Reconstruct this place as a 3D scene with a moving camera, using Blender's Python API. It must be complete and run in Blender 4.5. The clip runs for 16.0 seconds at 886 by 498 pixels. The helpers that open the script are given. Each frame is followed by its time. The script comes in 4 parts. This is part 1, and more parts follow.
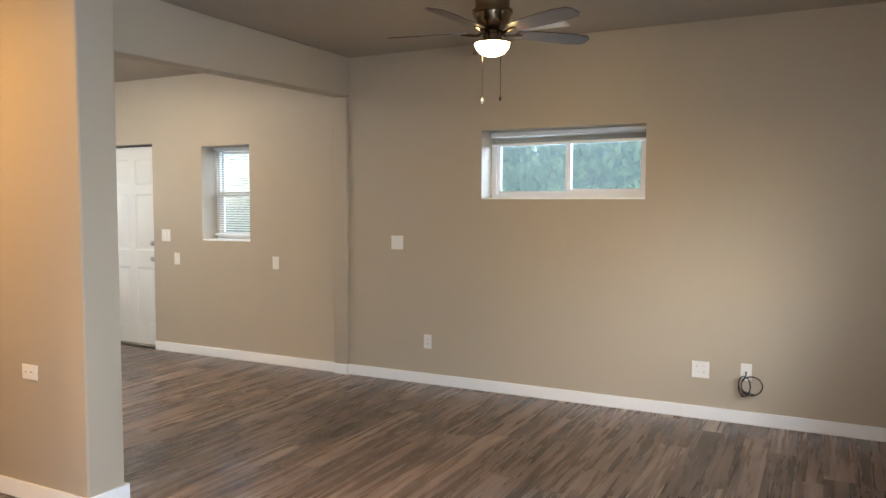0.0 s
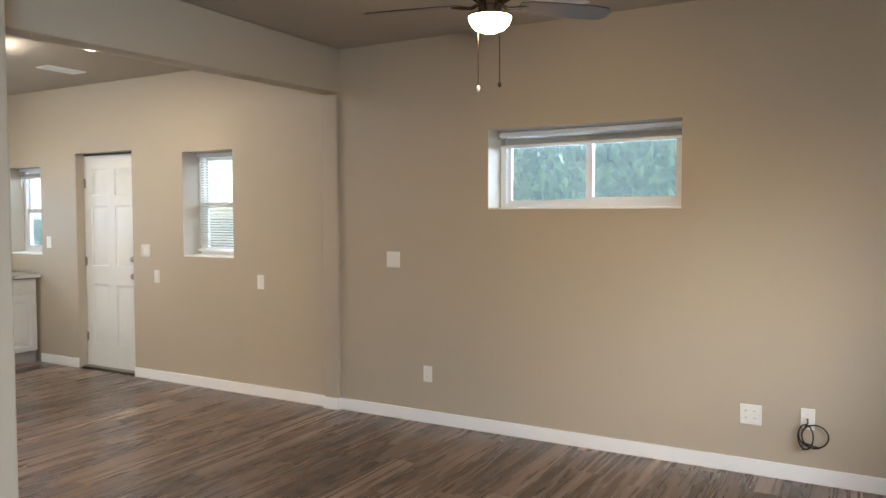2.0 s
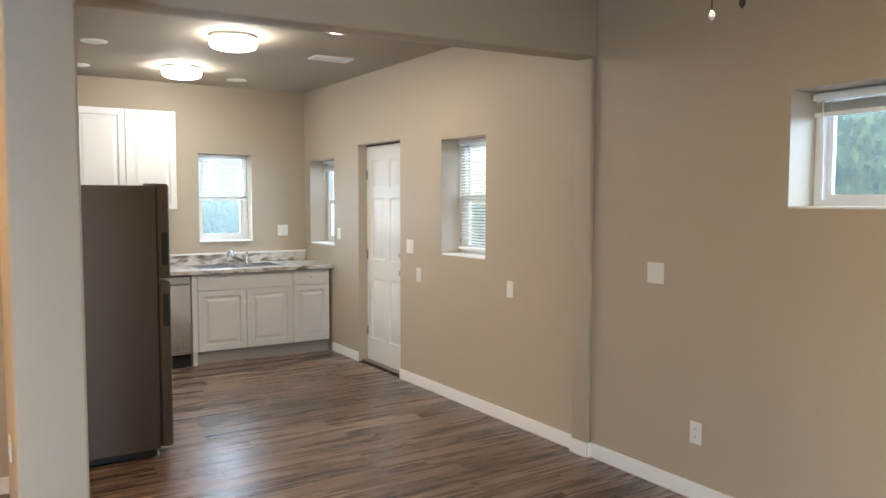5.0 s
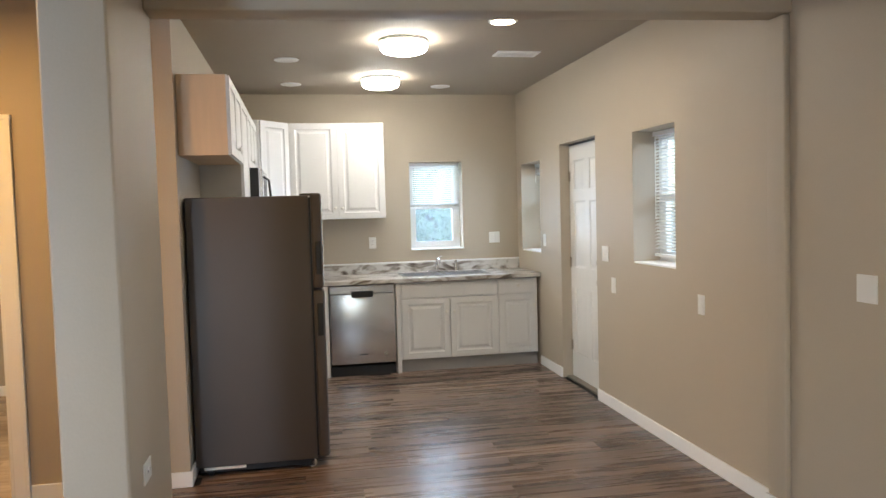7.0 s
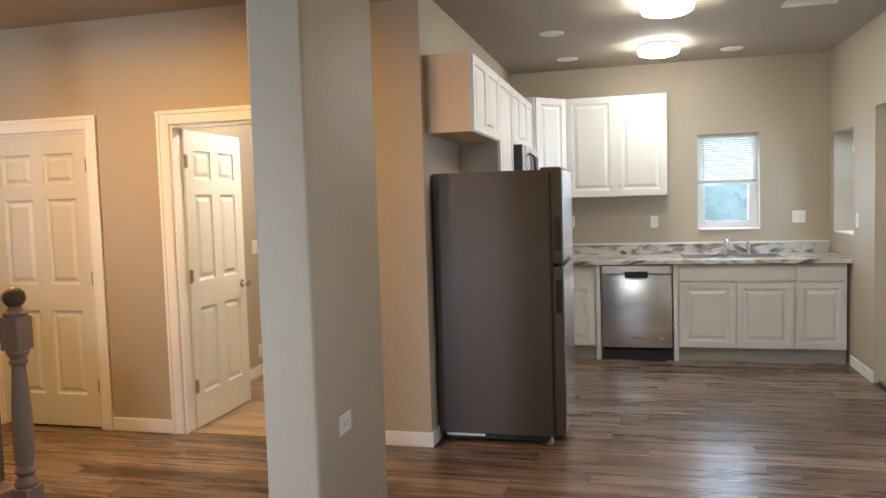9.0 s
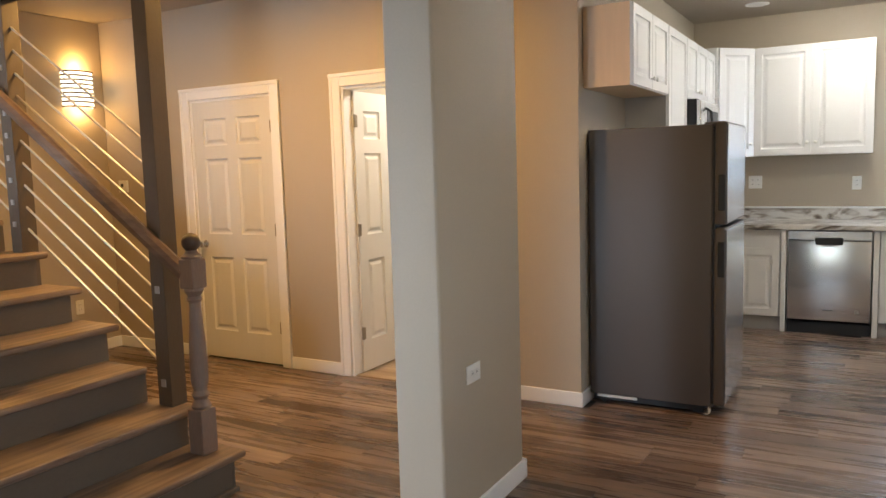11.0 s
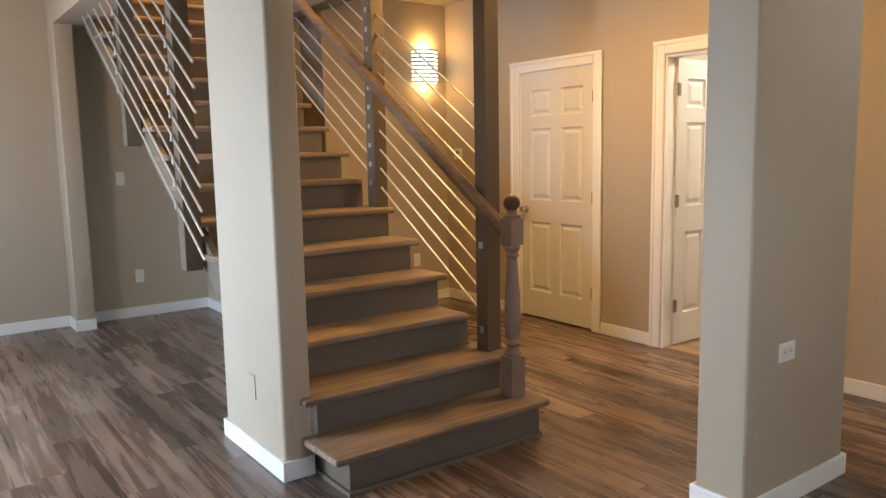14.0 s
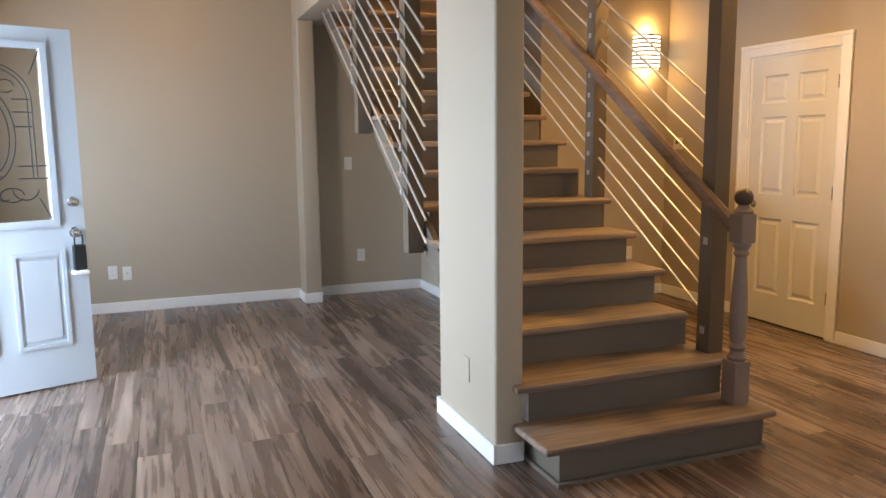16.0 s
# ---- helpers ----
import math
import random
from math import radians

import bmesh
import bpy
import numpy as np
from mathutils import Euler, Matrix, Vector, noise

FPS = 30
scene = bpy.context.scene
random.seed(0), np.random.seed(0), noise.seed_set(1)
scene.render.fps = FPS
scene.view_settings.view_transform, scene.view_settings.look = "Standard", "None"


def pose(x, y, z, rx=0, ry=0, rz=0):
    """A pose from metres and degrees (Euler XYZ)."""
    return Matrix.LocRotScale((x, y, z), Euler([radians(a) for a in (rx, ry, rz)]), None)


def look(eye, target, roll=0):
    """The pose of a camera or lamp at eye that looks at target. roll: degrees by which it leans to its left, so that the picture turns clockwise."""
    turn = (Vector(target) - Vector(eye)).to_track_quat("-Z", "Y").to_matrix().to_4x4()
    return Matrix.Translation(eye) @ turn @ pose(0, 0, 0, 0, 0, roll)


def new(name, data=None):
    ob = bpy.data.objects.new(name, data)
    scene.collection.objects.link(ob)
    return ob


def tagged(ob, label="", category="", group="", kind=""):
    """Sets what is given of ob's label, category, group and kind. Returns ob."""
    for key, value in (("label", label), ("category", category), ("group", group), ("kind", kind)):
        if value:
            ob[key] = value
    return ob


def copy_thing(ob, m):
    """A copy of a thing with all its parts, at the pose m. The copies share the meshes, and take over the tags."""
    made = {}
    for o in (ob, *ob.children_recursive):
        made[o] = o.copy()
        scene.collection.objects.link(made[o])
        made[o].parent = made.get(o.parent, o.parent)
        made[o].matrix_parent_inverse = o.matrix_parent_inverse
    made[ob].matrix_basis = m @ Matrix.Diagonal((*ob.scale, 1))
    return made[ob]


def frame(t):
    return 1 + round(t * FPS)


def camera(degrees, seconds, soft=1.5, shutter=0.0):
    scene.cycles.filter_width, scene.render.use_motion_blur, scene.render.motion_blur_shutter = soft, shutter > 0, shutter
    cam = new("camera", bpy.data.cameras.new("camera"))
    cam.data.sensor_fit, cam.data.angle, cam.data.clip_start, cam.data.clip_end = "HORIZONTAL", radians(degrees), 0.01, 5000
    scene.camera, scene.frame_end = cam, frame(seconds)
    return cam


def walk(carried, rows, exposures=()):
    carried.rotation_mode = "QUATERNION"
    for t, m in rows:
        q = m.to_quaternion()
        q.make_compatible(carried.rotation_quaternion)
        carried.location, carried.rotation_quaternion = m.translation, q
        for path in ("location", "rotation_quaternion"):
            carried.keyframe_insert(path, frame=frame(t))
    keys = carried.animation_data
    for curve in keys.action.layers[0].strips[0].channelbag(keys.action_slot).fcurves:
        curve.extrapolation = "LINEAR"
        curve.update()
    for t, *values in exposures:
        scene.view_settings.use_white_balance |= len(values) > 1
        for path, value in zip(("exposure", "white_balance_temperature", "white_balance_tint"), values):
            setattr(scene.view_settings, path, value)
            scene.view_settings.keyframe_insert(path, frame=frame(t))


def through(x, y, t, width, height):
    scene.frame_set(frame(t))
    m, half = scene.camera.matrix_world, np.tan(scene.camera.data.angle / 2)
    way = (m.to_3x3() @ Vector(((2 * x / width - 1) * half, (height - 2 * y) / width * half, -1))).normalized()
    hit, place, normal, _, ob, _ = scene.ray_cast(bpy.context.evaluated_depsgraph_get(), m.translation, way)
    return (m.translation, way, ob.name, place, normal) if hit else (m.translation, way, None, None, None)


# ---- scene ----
cam = camera(61.3, 16.0)
PATH = [
    (0, (3.575, -5.385, 1.496), (2.663, -3.61, 1.373), 0.1),
    (0.5, (3.535, -5.211, 1.488), (2.601, -3.446, 1.377), 0.1),
    (1, (3.435, -5.038, 1.463), (2.536, -3.255, 1.357), -0.8),
    (1.5, (3.371, -4.815, 1.489), (2.489, -3.023, 1.388), -0.8),
    (2, (3.389, -4.553, 1.491), (2.4, -2.817, 1.399), -0.1),
    (2.5, (3.368, -4.326, 1.505), (2.263, -2.662, 1.408), -0.1),
    (3, (3.311, -4.086, 1.496), (2.119, -2.484, 1.396), -0.3),
    (3.5, (3.272, -3.855, 1.506), (1.921, -2.384, 1.407), -0.5),
    (4, (3.254, -3.616, 1.543), (1.751, -2.302, 1.44), 0.4),
    (4.2, (3.228, -3.53, 1.568), (1.682, -2.266, 1.449), 0.2),
    (6.3, (3.156, -2.57, 1.54), (1.277, -1.892, 1.437), 0.0),
    (6.5, (3.135, -2.486, 1.538), (1.229, -1.89, 1.43), -0.5),
    (7, (3.051, -2.263, 1.537), (1.088, -1.895, 1.432), -1.6),
    (7.5, (3.001, -2.087, 1.533), (1.009, -1.956, 1.419), -1.9),
    (8, (2.973, -1.905, 1.526), (0.985, -2.094, 1.411), -1.4),
    (8.2, (2.97, -1.857, 1.512), (0.992, -2.129, 1.394), -1.4),
    (10.3, (2.83, -1.597, 1.459), (0.99, -2.365, 1.296), -2.0),
    (10.5, (2.835, -1.568, 1.451), (1.018, -2.384, 1.276), -1.9),
    (11, (2.844, -1.491, 1.444), (1.114, -2.471, 1.231), -1.7),
    (11.5, (2.857, -1.422, 1.435), (1.239, -2.576, 1.212), -1.6),
    (12, (2.872, -1.36, 1.429), (1.324, -2.605, 1.2), -1.2),
    (12.5, (2.887, -1.342, 1.426), (1.396, -2.653, 1.188), -1.2),
    (13, (2.907, -1.35, 1.421), (1.496, -2.747, 1.18), -1.0),
    (13.5, (2.914, -1.362, 1.418), (1.628, -2.873, 1.166), -1.0),
    (14, (2.926, -1.378, 1.412), (1.754, -2.977, 1.15), -1.1),
    (14.5, (2.93, -1.384, 1.409), (1.85, -3.046, 1.138), -1.1),
    (15, (2.937, -1.397, 1.409), (1.987, -3.134, 1.128), -0.9),
    (15.5, (2.959, -1.408, 1.409), (2.145, -3.213, 1.125), -0.6),
    (16, (2.989, -1.426, 1.419), (2.286, -3.276, 1.133), -0.6),
]
EXPOSURES = [(0.0, 1.72), (4.0, 1.70), (8.0, 1.56), (16.0, 1.55)]
walk(cam, [(t, look(eye, target, roll)) for t, eye, target, roll in PATH], EXPOSURES)

# ---- world and large lights ----
CEIL = 2.73
world = bpy.data.worlds.new("sky")
scene.world = world
world.use_nodes = True
wn = world.node_tree
sky = wn.nodes.new("ShaderNodeTexSky")
sky.sky_type = "NISHITA"
sky.sun_disc = False
sky.sun_elevation = radians(23.9)
sky.sun_rotation = radians(136)
wn.links.new(sky.outputs[0], wn.nodes["Background"].inputs[0])
wn.nodes["Background"].inputs[1].default_value = 0.15


def lamp(name, kind, m, energy, color, size=0.1, size_y=None):
    data = bpy.data.lights.new(name, kind)
    data.energy, data.color = energy, color
    if kind == "AREA":
        data.size = size
        if size_y:
            data.shape, data.size_y = "RECTANGLE", size_y
    elif kind == "SUN":
        data.angle = size
    else:
        data.shadow_soft_size = size
    ob = new(name, data)
    ob.matrix_world = m
    return ob


DAY = (0.59, 0.76, 1.0)
lamp("sun", "SUN", look((0, 0, 0), (-0.64, 0.67, -0.41)), 1.05, (0.80, 0.90, 1.0), radians(32))
lamp("doorway_daylight", "AREA", look((4.61, -5.5, 1.05), (0, -5.7, 0.0)), 56, DAY, 0.92, 2.0)
# added daylight in a made-up east opening, brightens the lower north wall
lamp("east_added_daylight", "AREA", look((4.57, -2.05, 1.55), (2.3, 0.3, 0.0)), 4, DAY, 1.2, 1.1)
# added daylight from an unseen opening behind the door leaf, lifts the south wall
lamp("entry_added_daylight", "AREA", look((4.57, -7.15, 1.5), (3.0, -7.3, 0.9)), 15, DAY, 0.85, 1.1)
lamp("living_window_daylight", "AREA", look((1.78, 1.3, 2.2), (1.78, -2, 0.9)), 44, DAY, 1.8, 0.9)
lamp("dining_window_daylight", "AREA", look((-1.30, 1.1, 1.75), (-1.46, -2, 1.1)), 22, DAY, 0.9, 1.0)
lamp("corner_window_daylight", "AREA", look((-4.15, 1.1, 1.7), (-4.20, -2, 1.1)), 26, DAY, 0.9, 1.0)
lamp("sink_window_daylight", "AREA", look((-4.98, -0.88, 1.58), (-2, -0.88, 1.2)), 9, DAY, 0.5, 0.85)
WARM = (1.0, 0.54, 0.145)
lamp("hall_lamp_bulb", "AREA", pose(-0.12, -5.10, 2.61), 9, WARM, 0.03)
lamp("hall_second_bulb", "AREA", pose(-0.28, -3.95, 2.665), 7, WARM, 0.015)
lamp("entry_lamp_bulb", "POINT", pose(2.95, -6.75, 2.60), 6.5, WARM, 0.08)
lamp("upstairs_lamp_bulb", "POINT", pose(0.8, -7.3, 4.2), 60, WARM, 0.1)


# ---- materials ----
def mat(name, color, rough=0.6, metal=0.0, vary=0.06, scale=6.0, fine=120.0, bump=0.0, bump_scale=200.0, stretch=(1, 1, 1), per_piece=0.0, specular=0.5):
    m = bpy.data.materials.new(name)
    m.use_nodes = True
    nt = m.node_tree
    b = nt.nodes["Principled BSDF"]
    b.inputs["Roughness"].default_value, b.inputs["Metallic"].default_value = rough, metal
    b.inputs["Specular IOR Level"].default_value = specular
    tc = nt.nodes.new("ShaderNodeTexCoord")
    mp = nt.nodes.new("ShaderNodeMapping")
    mp.inputs["Scale"].default_value = stretch
    nt.links.new(tc.outputs["Object"], mp.inputs["Vector"])
    n1, n2 = nt.nodes.new("ShaderNodeTexNoise"), nt.nodes.new("ShaderNodeTexNoise")
    n1.inputs["Scale"].default_value, n2.inputs["Scale"].default_value = scale, fine
    n1.inputs["Detail"].default_value = n2.inputs["Detail"].default_value = 4
    add = nt.nodes.new("ShaderNodeMath")
    add.operation = "ADD"
    for n in (n1, n2):
        nt.links.new(mp.outputs[0], n.inputs["Vector"])
    nt.links.new(n1.outputs["Fac"], add.inputs[0])
    nt.links.new(n2.outputs["Fac"], add.inputs[1])
    ramp = nt.nodes.new("ShaderNodeMapRange")
    ramp.inputs["From Min"].default_value, ramp.inputs["From Max"].default_value = 0.6, 1.4
    ramp.inputs["To Min"].default_value, ramp.inputs["To Max"].default_value = 1 - vary, 1 + vary
    nt.links.new(add.outputs[0], ramp.inputs["Value"])
    value = ramp.outputs[0]
    if per_piece:
        oi = nt.nodes.new("ShaderNodeObjectInfo")
        r2 = nt.nodes.new("ShaderNodeMapRange")
        r2.inputs["To Min"].default_value, r2.inputs["To Max"].default_value = 1 - per_piece, 1 + per_piece
        nt.links.new(oi.outputs["Random"], r2.inputs["Value"])
        mu = nt.nodes.new("ShaderNodeMath")
        mu.operation = "MULTIPLY"
        nt.links.new(value, mu.inputs[0])
        nt.links.new(r2.outputs[0], mu.inputs[1])
        value = mu.outputs[0]
    hsv = nt.nodes.new("ShaderNodeHueSaturation")
    hsv.inputs["Color"].default_value = (*color, 1)
    nt.links.new(value, hsv.inputs["Value"])
    nt.links.new(hsv.outputs[0], b.inputs["Base Color"])
    if bump:
        n3 = nt.nodes.new("ShaderNodeTexNoise")
        n3.inputs["Scale"].default_value = bump_scale
        n3.inputs["Detail"].default_value = 3
        nt.links.new(mp.outputs[0], n3.inputs["Vector"])
        bp = nt.nodes.new("ShaderNodeBump")
        bp.inputs["Strength"].default_value, bp.inputs["Distance"].default_value = bump, 0.004
        nt.links.new(n3.outputs["Fac"], bp.inputs["Height"])
        nt.links.new(bp.outputs[0], b.inputs["Normal"])
    return m


def glow(name, color, strength):
    m = bpy.data.materials.new(name)
    m.use_nodes = True
    b = m.node_tree.nodes["Principled BSDF"]
    b.inputs["Base Color"].default_value = (0.8, 0.78, 0.74, 1)
    b.inputs["Roughness"].default_value = 0.4
    b.inputs["Emission Color"].default_value = (*color, 1)
    b.inputs["Emission Strength"].default_value = strength
    return m


def glass(name, rough=0.0, color=(0.95, 0.98, 0.98)):
    m = bpy.data.materials.new(name)
    m.use_nodes = True
    nt = m.node_tree
    nt.nodes.remove(nt.nodes["Principled BSDF"])
    tr, gl, mx = nt.nodes.new("ShaderNodeBsdfTransparent"), nt.nodes.new("ShaderNodeBsdfGlossy"), nt.nodes.new("ShaderNodeMixShader")
    tr.inputs[0].default_value = (*color, 1)
    gl.inputs["Roughness"].default_value = rough
    lw, pw, ma = nt.nodes.new("ShaderNodeLayerWeight"), nt.nodes.new("ShaderNodeMath"), nt.nodes.new("ShaderNodeMath")
    lw.inputs["Blend"].default_value = 0.5
    pw.operation, ma.operation = "POWER", "MULTIPLY_ADD"
    pw.inputs[1].default_value = 5.0
    ma.inputs[1].default_value, ma.inputs[2].default_value = 0.9, 0.04
    nt.links.new(lw.outputs["Facing"], pw.inputs[0])
    nt.links.new(pw.outputs[0], ma.inputs[0])
    nt.links.new(ma.outputs[0], mx.inputs[0])
    nt.links.new(tr.outputs[0], mx.inputs[1])
    nt.links.new(gl.outputs[0], mx.inputs[2])
    nt.links.new(mx.outputs[0], nt.nodes["Material Output"].inputs[0])
    return m


def plank_wood(name, dark, mid, light, rough, along_x=False, tone=0.20, figure=(34.0, 2.0), swirl=0.35, lo=0.56, hi=1.15):
    """Wood with grain along y (or x), a tone for each board, and faint wear in the gloss."""
    m = bpy.data.materials.new(name)
    m.use_nodes = True
    nt = m.node_tree
    N, L = nt.nodes.new, nt.links.new
    b = nt.nodes["Principled BSDF"]
    tc, oi, geo = N("ShaderNodeTexCoord"), N("ShaderNodeObjectInfo"), N("ShaderNodeNewGeometry")

    def math_node(op, a, b2, c=None):
        n = N("ShaderNodeMath")
        n.operation = op
        for k, v in enumerate((a, b2, c)):
            if v is None:
                continue
            if isinstance(v, (int, float)):
                n.inputs[k].default_value = v
            else:
                L(v, n.inputs[k])
        return n.outputs[0]

    rnd = math_node("FRACT", math_node("ADD", oi.outputs["Random"], geo.outputs["Random Per Island"]), 0.0)
    off = N("ShaderNodeVectorMath")
    off.operation = "MULTIPLY_ADD"
    off.inputs[1].default_value = (37.0, 91.0, 13.0)
    comb = N("ShaderNodeCombineXYZ")
    for i in range(3):
        L(rnd, comb.inputs[i])
    L(comb.outputs[0], off.inputs[0])
    L(tc.outputs["Object"], off.inputs[2])

    def noise(across, along, detail, distort):
        mp, n = N("ShaderNodeMapping"), N("ShaderNodeTexNoise")
        mp.inputs["Scale"].default_value = (along, across, across) if along_x else (across, along, across)
        L(off.outputs[0], mp.inputs["Vector"])
        n.inputs["Scale"].default_value, n.inputs["Detail"].default_value, n.inputs["Distortion"].default_value = 1.0, detail, distort
        L(mp.outputs[0], n.inputs["Vector"])
        return n.outputs["Fac"]

    broad = noise(figure[0], figure[1], 5, swirl)
    fine = noise(figure[0] * 5, figure[1] * 4, 3, 0.1)
    patch = noise(3.0, 1.1, 2, 0.0)
    grain = math_node("MULTIPLY_ADD", fine, 0.30, broad)
    toned = math_node("MULTIPLY_ADD", rnd, tone * 2, math_node("MULTIPLY_ADD", patch, 0.30, grain))
    cr = N("ShaderNodeValToRGB")
    e = cr.color_ramp.elements
    e[0].position, e[0].color = 0.0, (*dark, 1)
    e[1].position, e[1].color = 1.0, (*light, 1)
    e.new(0.5).color = (*mid, 1)
    fit = N("ShaderNodeMapRange")
    fit.inputs["From Min"].default_value, fit.inputs["From Max"].default_value = lo + 0.11, hi + 0.11
    L(toned, fit.inputs["Value"])
    L(fit.outputs[0], cr.inputs[0])
    L(cr.outputs[0], b.inputs["Base Color"])
    rr = N("ShaderNodeMapRange")
    rr.inputs["To Min"].default_value, rr.inputs["To Max"].default_value = rough - 0.08, rough + 0.1
    L(grain, rr.inputs["Value"])
    L(rr.outputs[0], b.inputs["Roughness"])
    bp = N("ShaderNodeBump")
    bp.inputs["Strength"].default_value, bp.inputs["Distance"].default_value = 0.25, 0.002
    L(grain, bp.inputs["Height"])
    L(bp.outputs[0], b.inputs["Normal"])
    return m


def marble(name):
    m = bpy.data.materials.new(name)
    m.use_nodes = True
    nt = m.node_tree
    N, L = nt.nodes.new, nt.links.new
    b = nt.nodes["Principled BSDF"]
    tc, mp = N("ShaderNodeTexCoord"), N("ShaderNodeMapping")
    mp.inputs["Scale"].default_value = (4, 1.6, 5)
    mp.inputs["Rotation"].default_value = (0.2, 0.1, 0.5)
    L(tc.outputs["Object"], mp.inputs["Vector"])
    n1 = N("ShaderNodeTexNoise")
    n1.inputs["Scale"].default_value, n1.inputs["Detail"].default_value, n1.inputs["Distortion"].default_value = 1.7, 9, 2.2
    L(mp.outputs[0], n1.inputs["Vector"])
    cr = N("ShaderNodeValToRGB")
    e = cr.color_ramp.elements
    e[0].position, e[0].color = 0.37, (0.11, 0.085, 0.065, 1)
    e[1].position, e[1].color = 0.56, (0.66, 0.64, 0.61, 1)
    e.new(0.46).color = (0.36, 0.32, 0.28, 1)
    L(n1.outputs["Fac"], cr.inputs[0])
    L(cr.outputs[0], b.inputs["Base Color"])
    b.inputs["Roughness"].default_value = 0.3
    return m


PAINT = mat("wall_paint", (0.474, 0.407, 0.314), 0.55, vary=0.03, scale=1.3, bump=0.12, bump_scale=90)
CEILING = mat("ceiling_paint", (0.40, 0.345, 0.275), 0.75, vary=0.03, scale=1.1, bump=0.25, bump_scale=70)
TRIM = mat("trim_white", (0.90, 0.90, 0.89), 0.35, vary=0.02, scale=3)
DOOR = mat("door_white", (0.76, 0.75, 0.71), 0.4, vary=0.03, scale=3, bump=0.05, bump_scale=60, stretch=(6, 6, 0.6))
# white paint set darker and bluish, dim skylight on the leaf put into the colour
FRONT = mat("front_door_dimmed_white", (0.47, 0.50, 0.53), 0.38, vary=0.02, scale=3)
CAB = mat("cabinet_white", (0.79, 0.79, 0.79), 0.32, vary=0.015, scale=2)
CABRAW = mat("cabinet_side_maple", (0.74, 0.54, 0.35), 0.5, vary=0.05, scale=5, stretch=(8, 8, 0.8))
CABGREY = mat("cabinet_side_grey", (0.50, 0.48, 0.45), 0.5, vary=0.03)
KICK = mat("toe_kick_grey", (0.38, 0.37, 0.36), 0.6, vary=0.04)
PLATE = mat("plate_white", (0.82, 0.81, 0.77), 0.3, vary=0.01)
DARK = mat("slot_dark", (0.03, 0.03, 0.03), 0.5, vary=0.05)
BLACK = mat("black_plastic", (0.012, 0.012, 0.013), 0.4, vary=0.05)
VINYL = mat("window_vinyl", (0.78, 0.78, 0.77), 0.3, vary=0.01)
# darker copy of the stainless, the shade inside the bowls put into its colour
SHADEDSTEEL = mat("sink_steel_shaded", (0.34, 0.34, 0.35), 0.3, 1.0, vary=0.05, scale=3)
STEEL = mat("stainless", (0.74, 0.75, 0.77), 0.24, 0.9, vary=0.04, scale=2, fine=60, stretch=(60, 60, 1))
FRIDGE = mat("fridge_side_grey", (0.098, 0.084, 0.078), 0.5, 0.0, vary=0.05, scale=2, bump=0.05, bump_scale=300)
CHROME = mat("chrome", (0.75, 0.75, 0.76), 0.15, 1.0, vary=0.02)
NICKEL = mat("brushed_nickel", (0.50, 0.47, 0.42), 0.28, 1.0, vary=0.05)
BRASS = mat("hinge_metal", (0.33, 0.29, 0.23), 0.4, 0.9, vary=0.08)
ROD = mat("rod_steel", (0.56, 0.55, 0.54), 0.38, 0.45, vary=0.05)
POST = mat("post_paint", (0.115, 0.087, 0.060), 0.5, vary=0.10, scale=5, bump=0.2, bump_scale=60, stretch=(1, 1, 0.3))
RISER = mat("riser_paint", (0.135, 0.112, 0.085), 0.55, vary=0.08, scale=5, stretch=(0.5, 1, 1))
TREAD = plank_wood("tread_wood", (0.12, 0.081, 0.057), (0.22, 0.155, 0.11), (0.35, 0.265, 0.195), 0.55, along_x=True)
RAIL = plank_wood("rail_wood", (0.10, 0.062, 0.044), (0.155, 0.098, 0.07), (0.21, 0.14, 0.10), 0.38)
NEWEL = mat("newel_wood", (0.24, 0.175, 0.14), 0.5, vary=0.15, scale=7, stretch=(1, 1, 0.25), bump=0.1)
KNOBW = mat("newel_ball_wood", (0.07, 0.045, 0.032), 0.4, vary=0.15, scale=9)
FLOOR = plank_wood("floor_plank", (0.072, 0.047, 0.035), (0.19, 0.128, 0.096), (0.385, 0.284, 0.218), 0.24, tone=0.13, figure=(19.0, 1.0), swirl=0.6, lo=0.64, hi=1.17)
BATHFLOOR = plank_wood("bath_plank", (0.17, 0.11, 0.06), (0.32, 0.22, 0.13), (0.48, 0.36, 0.24), 0.35)
BLADE = mat("fan_blade", (0.075, 0.048, 0.038), 0.32, vary=0.2, scale=5, stretch=(1, 6, 1))
BRONZE = mat("fan_metal", (0.22, 0.165, 0.11), 0.22, 1.0, vary=0.08)
SHADE = glow("sconce_glow", (1.0, 0.84, 0.60), 1.5)
DOME = glow("dome_glow", (1.0, 0.96, 0.87), 18.0)
CAN = glow("can_glow", (1.0, 0.80, 0.55), 60.0)
FANBOWL = glow("fan_bowl_glow", (1.0, 0.73, 0.34), 25.0)
HALLBOWL = glow("hall_bowl_glow", (1.0, 0.66, 0.32), 4.5)
PANE = glass("window_glass")
DOORGLASS = glass("door_glass", 0.12, (0.80, 0.78, 0.75))
TOP = marble("counter_laminate")


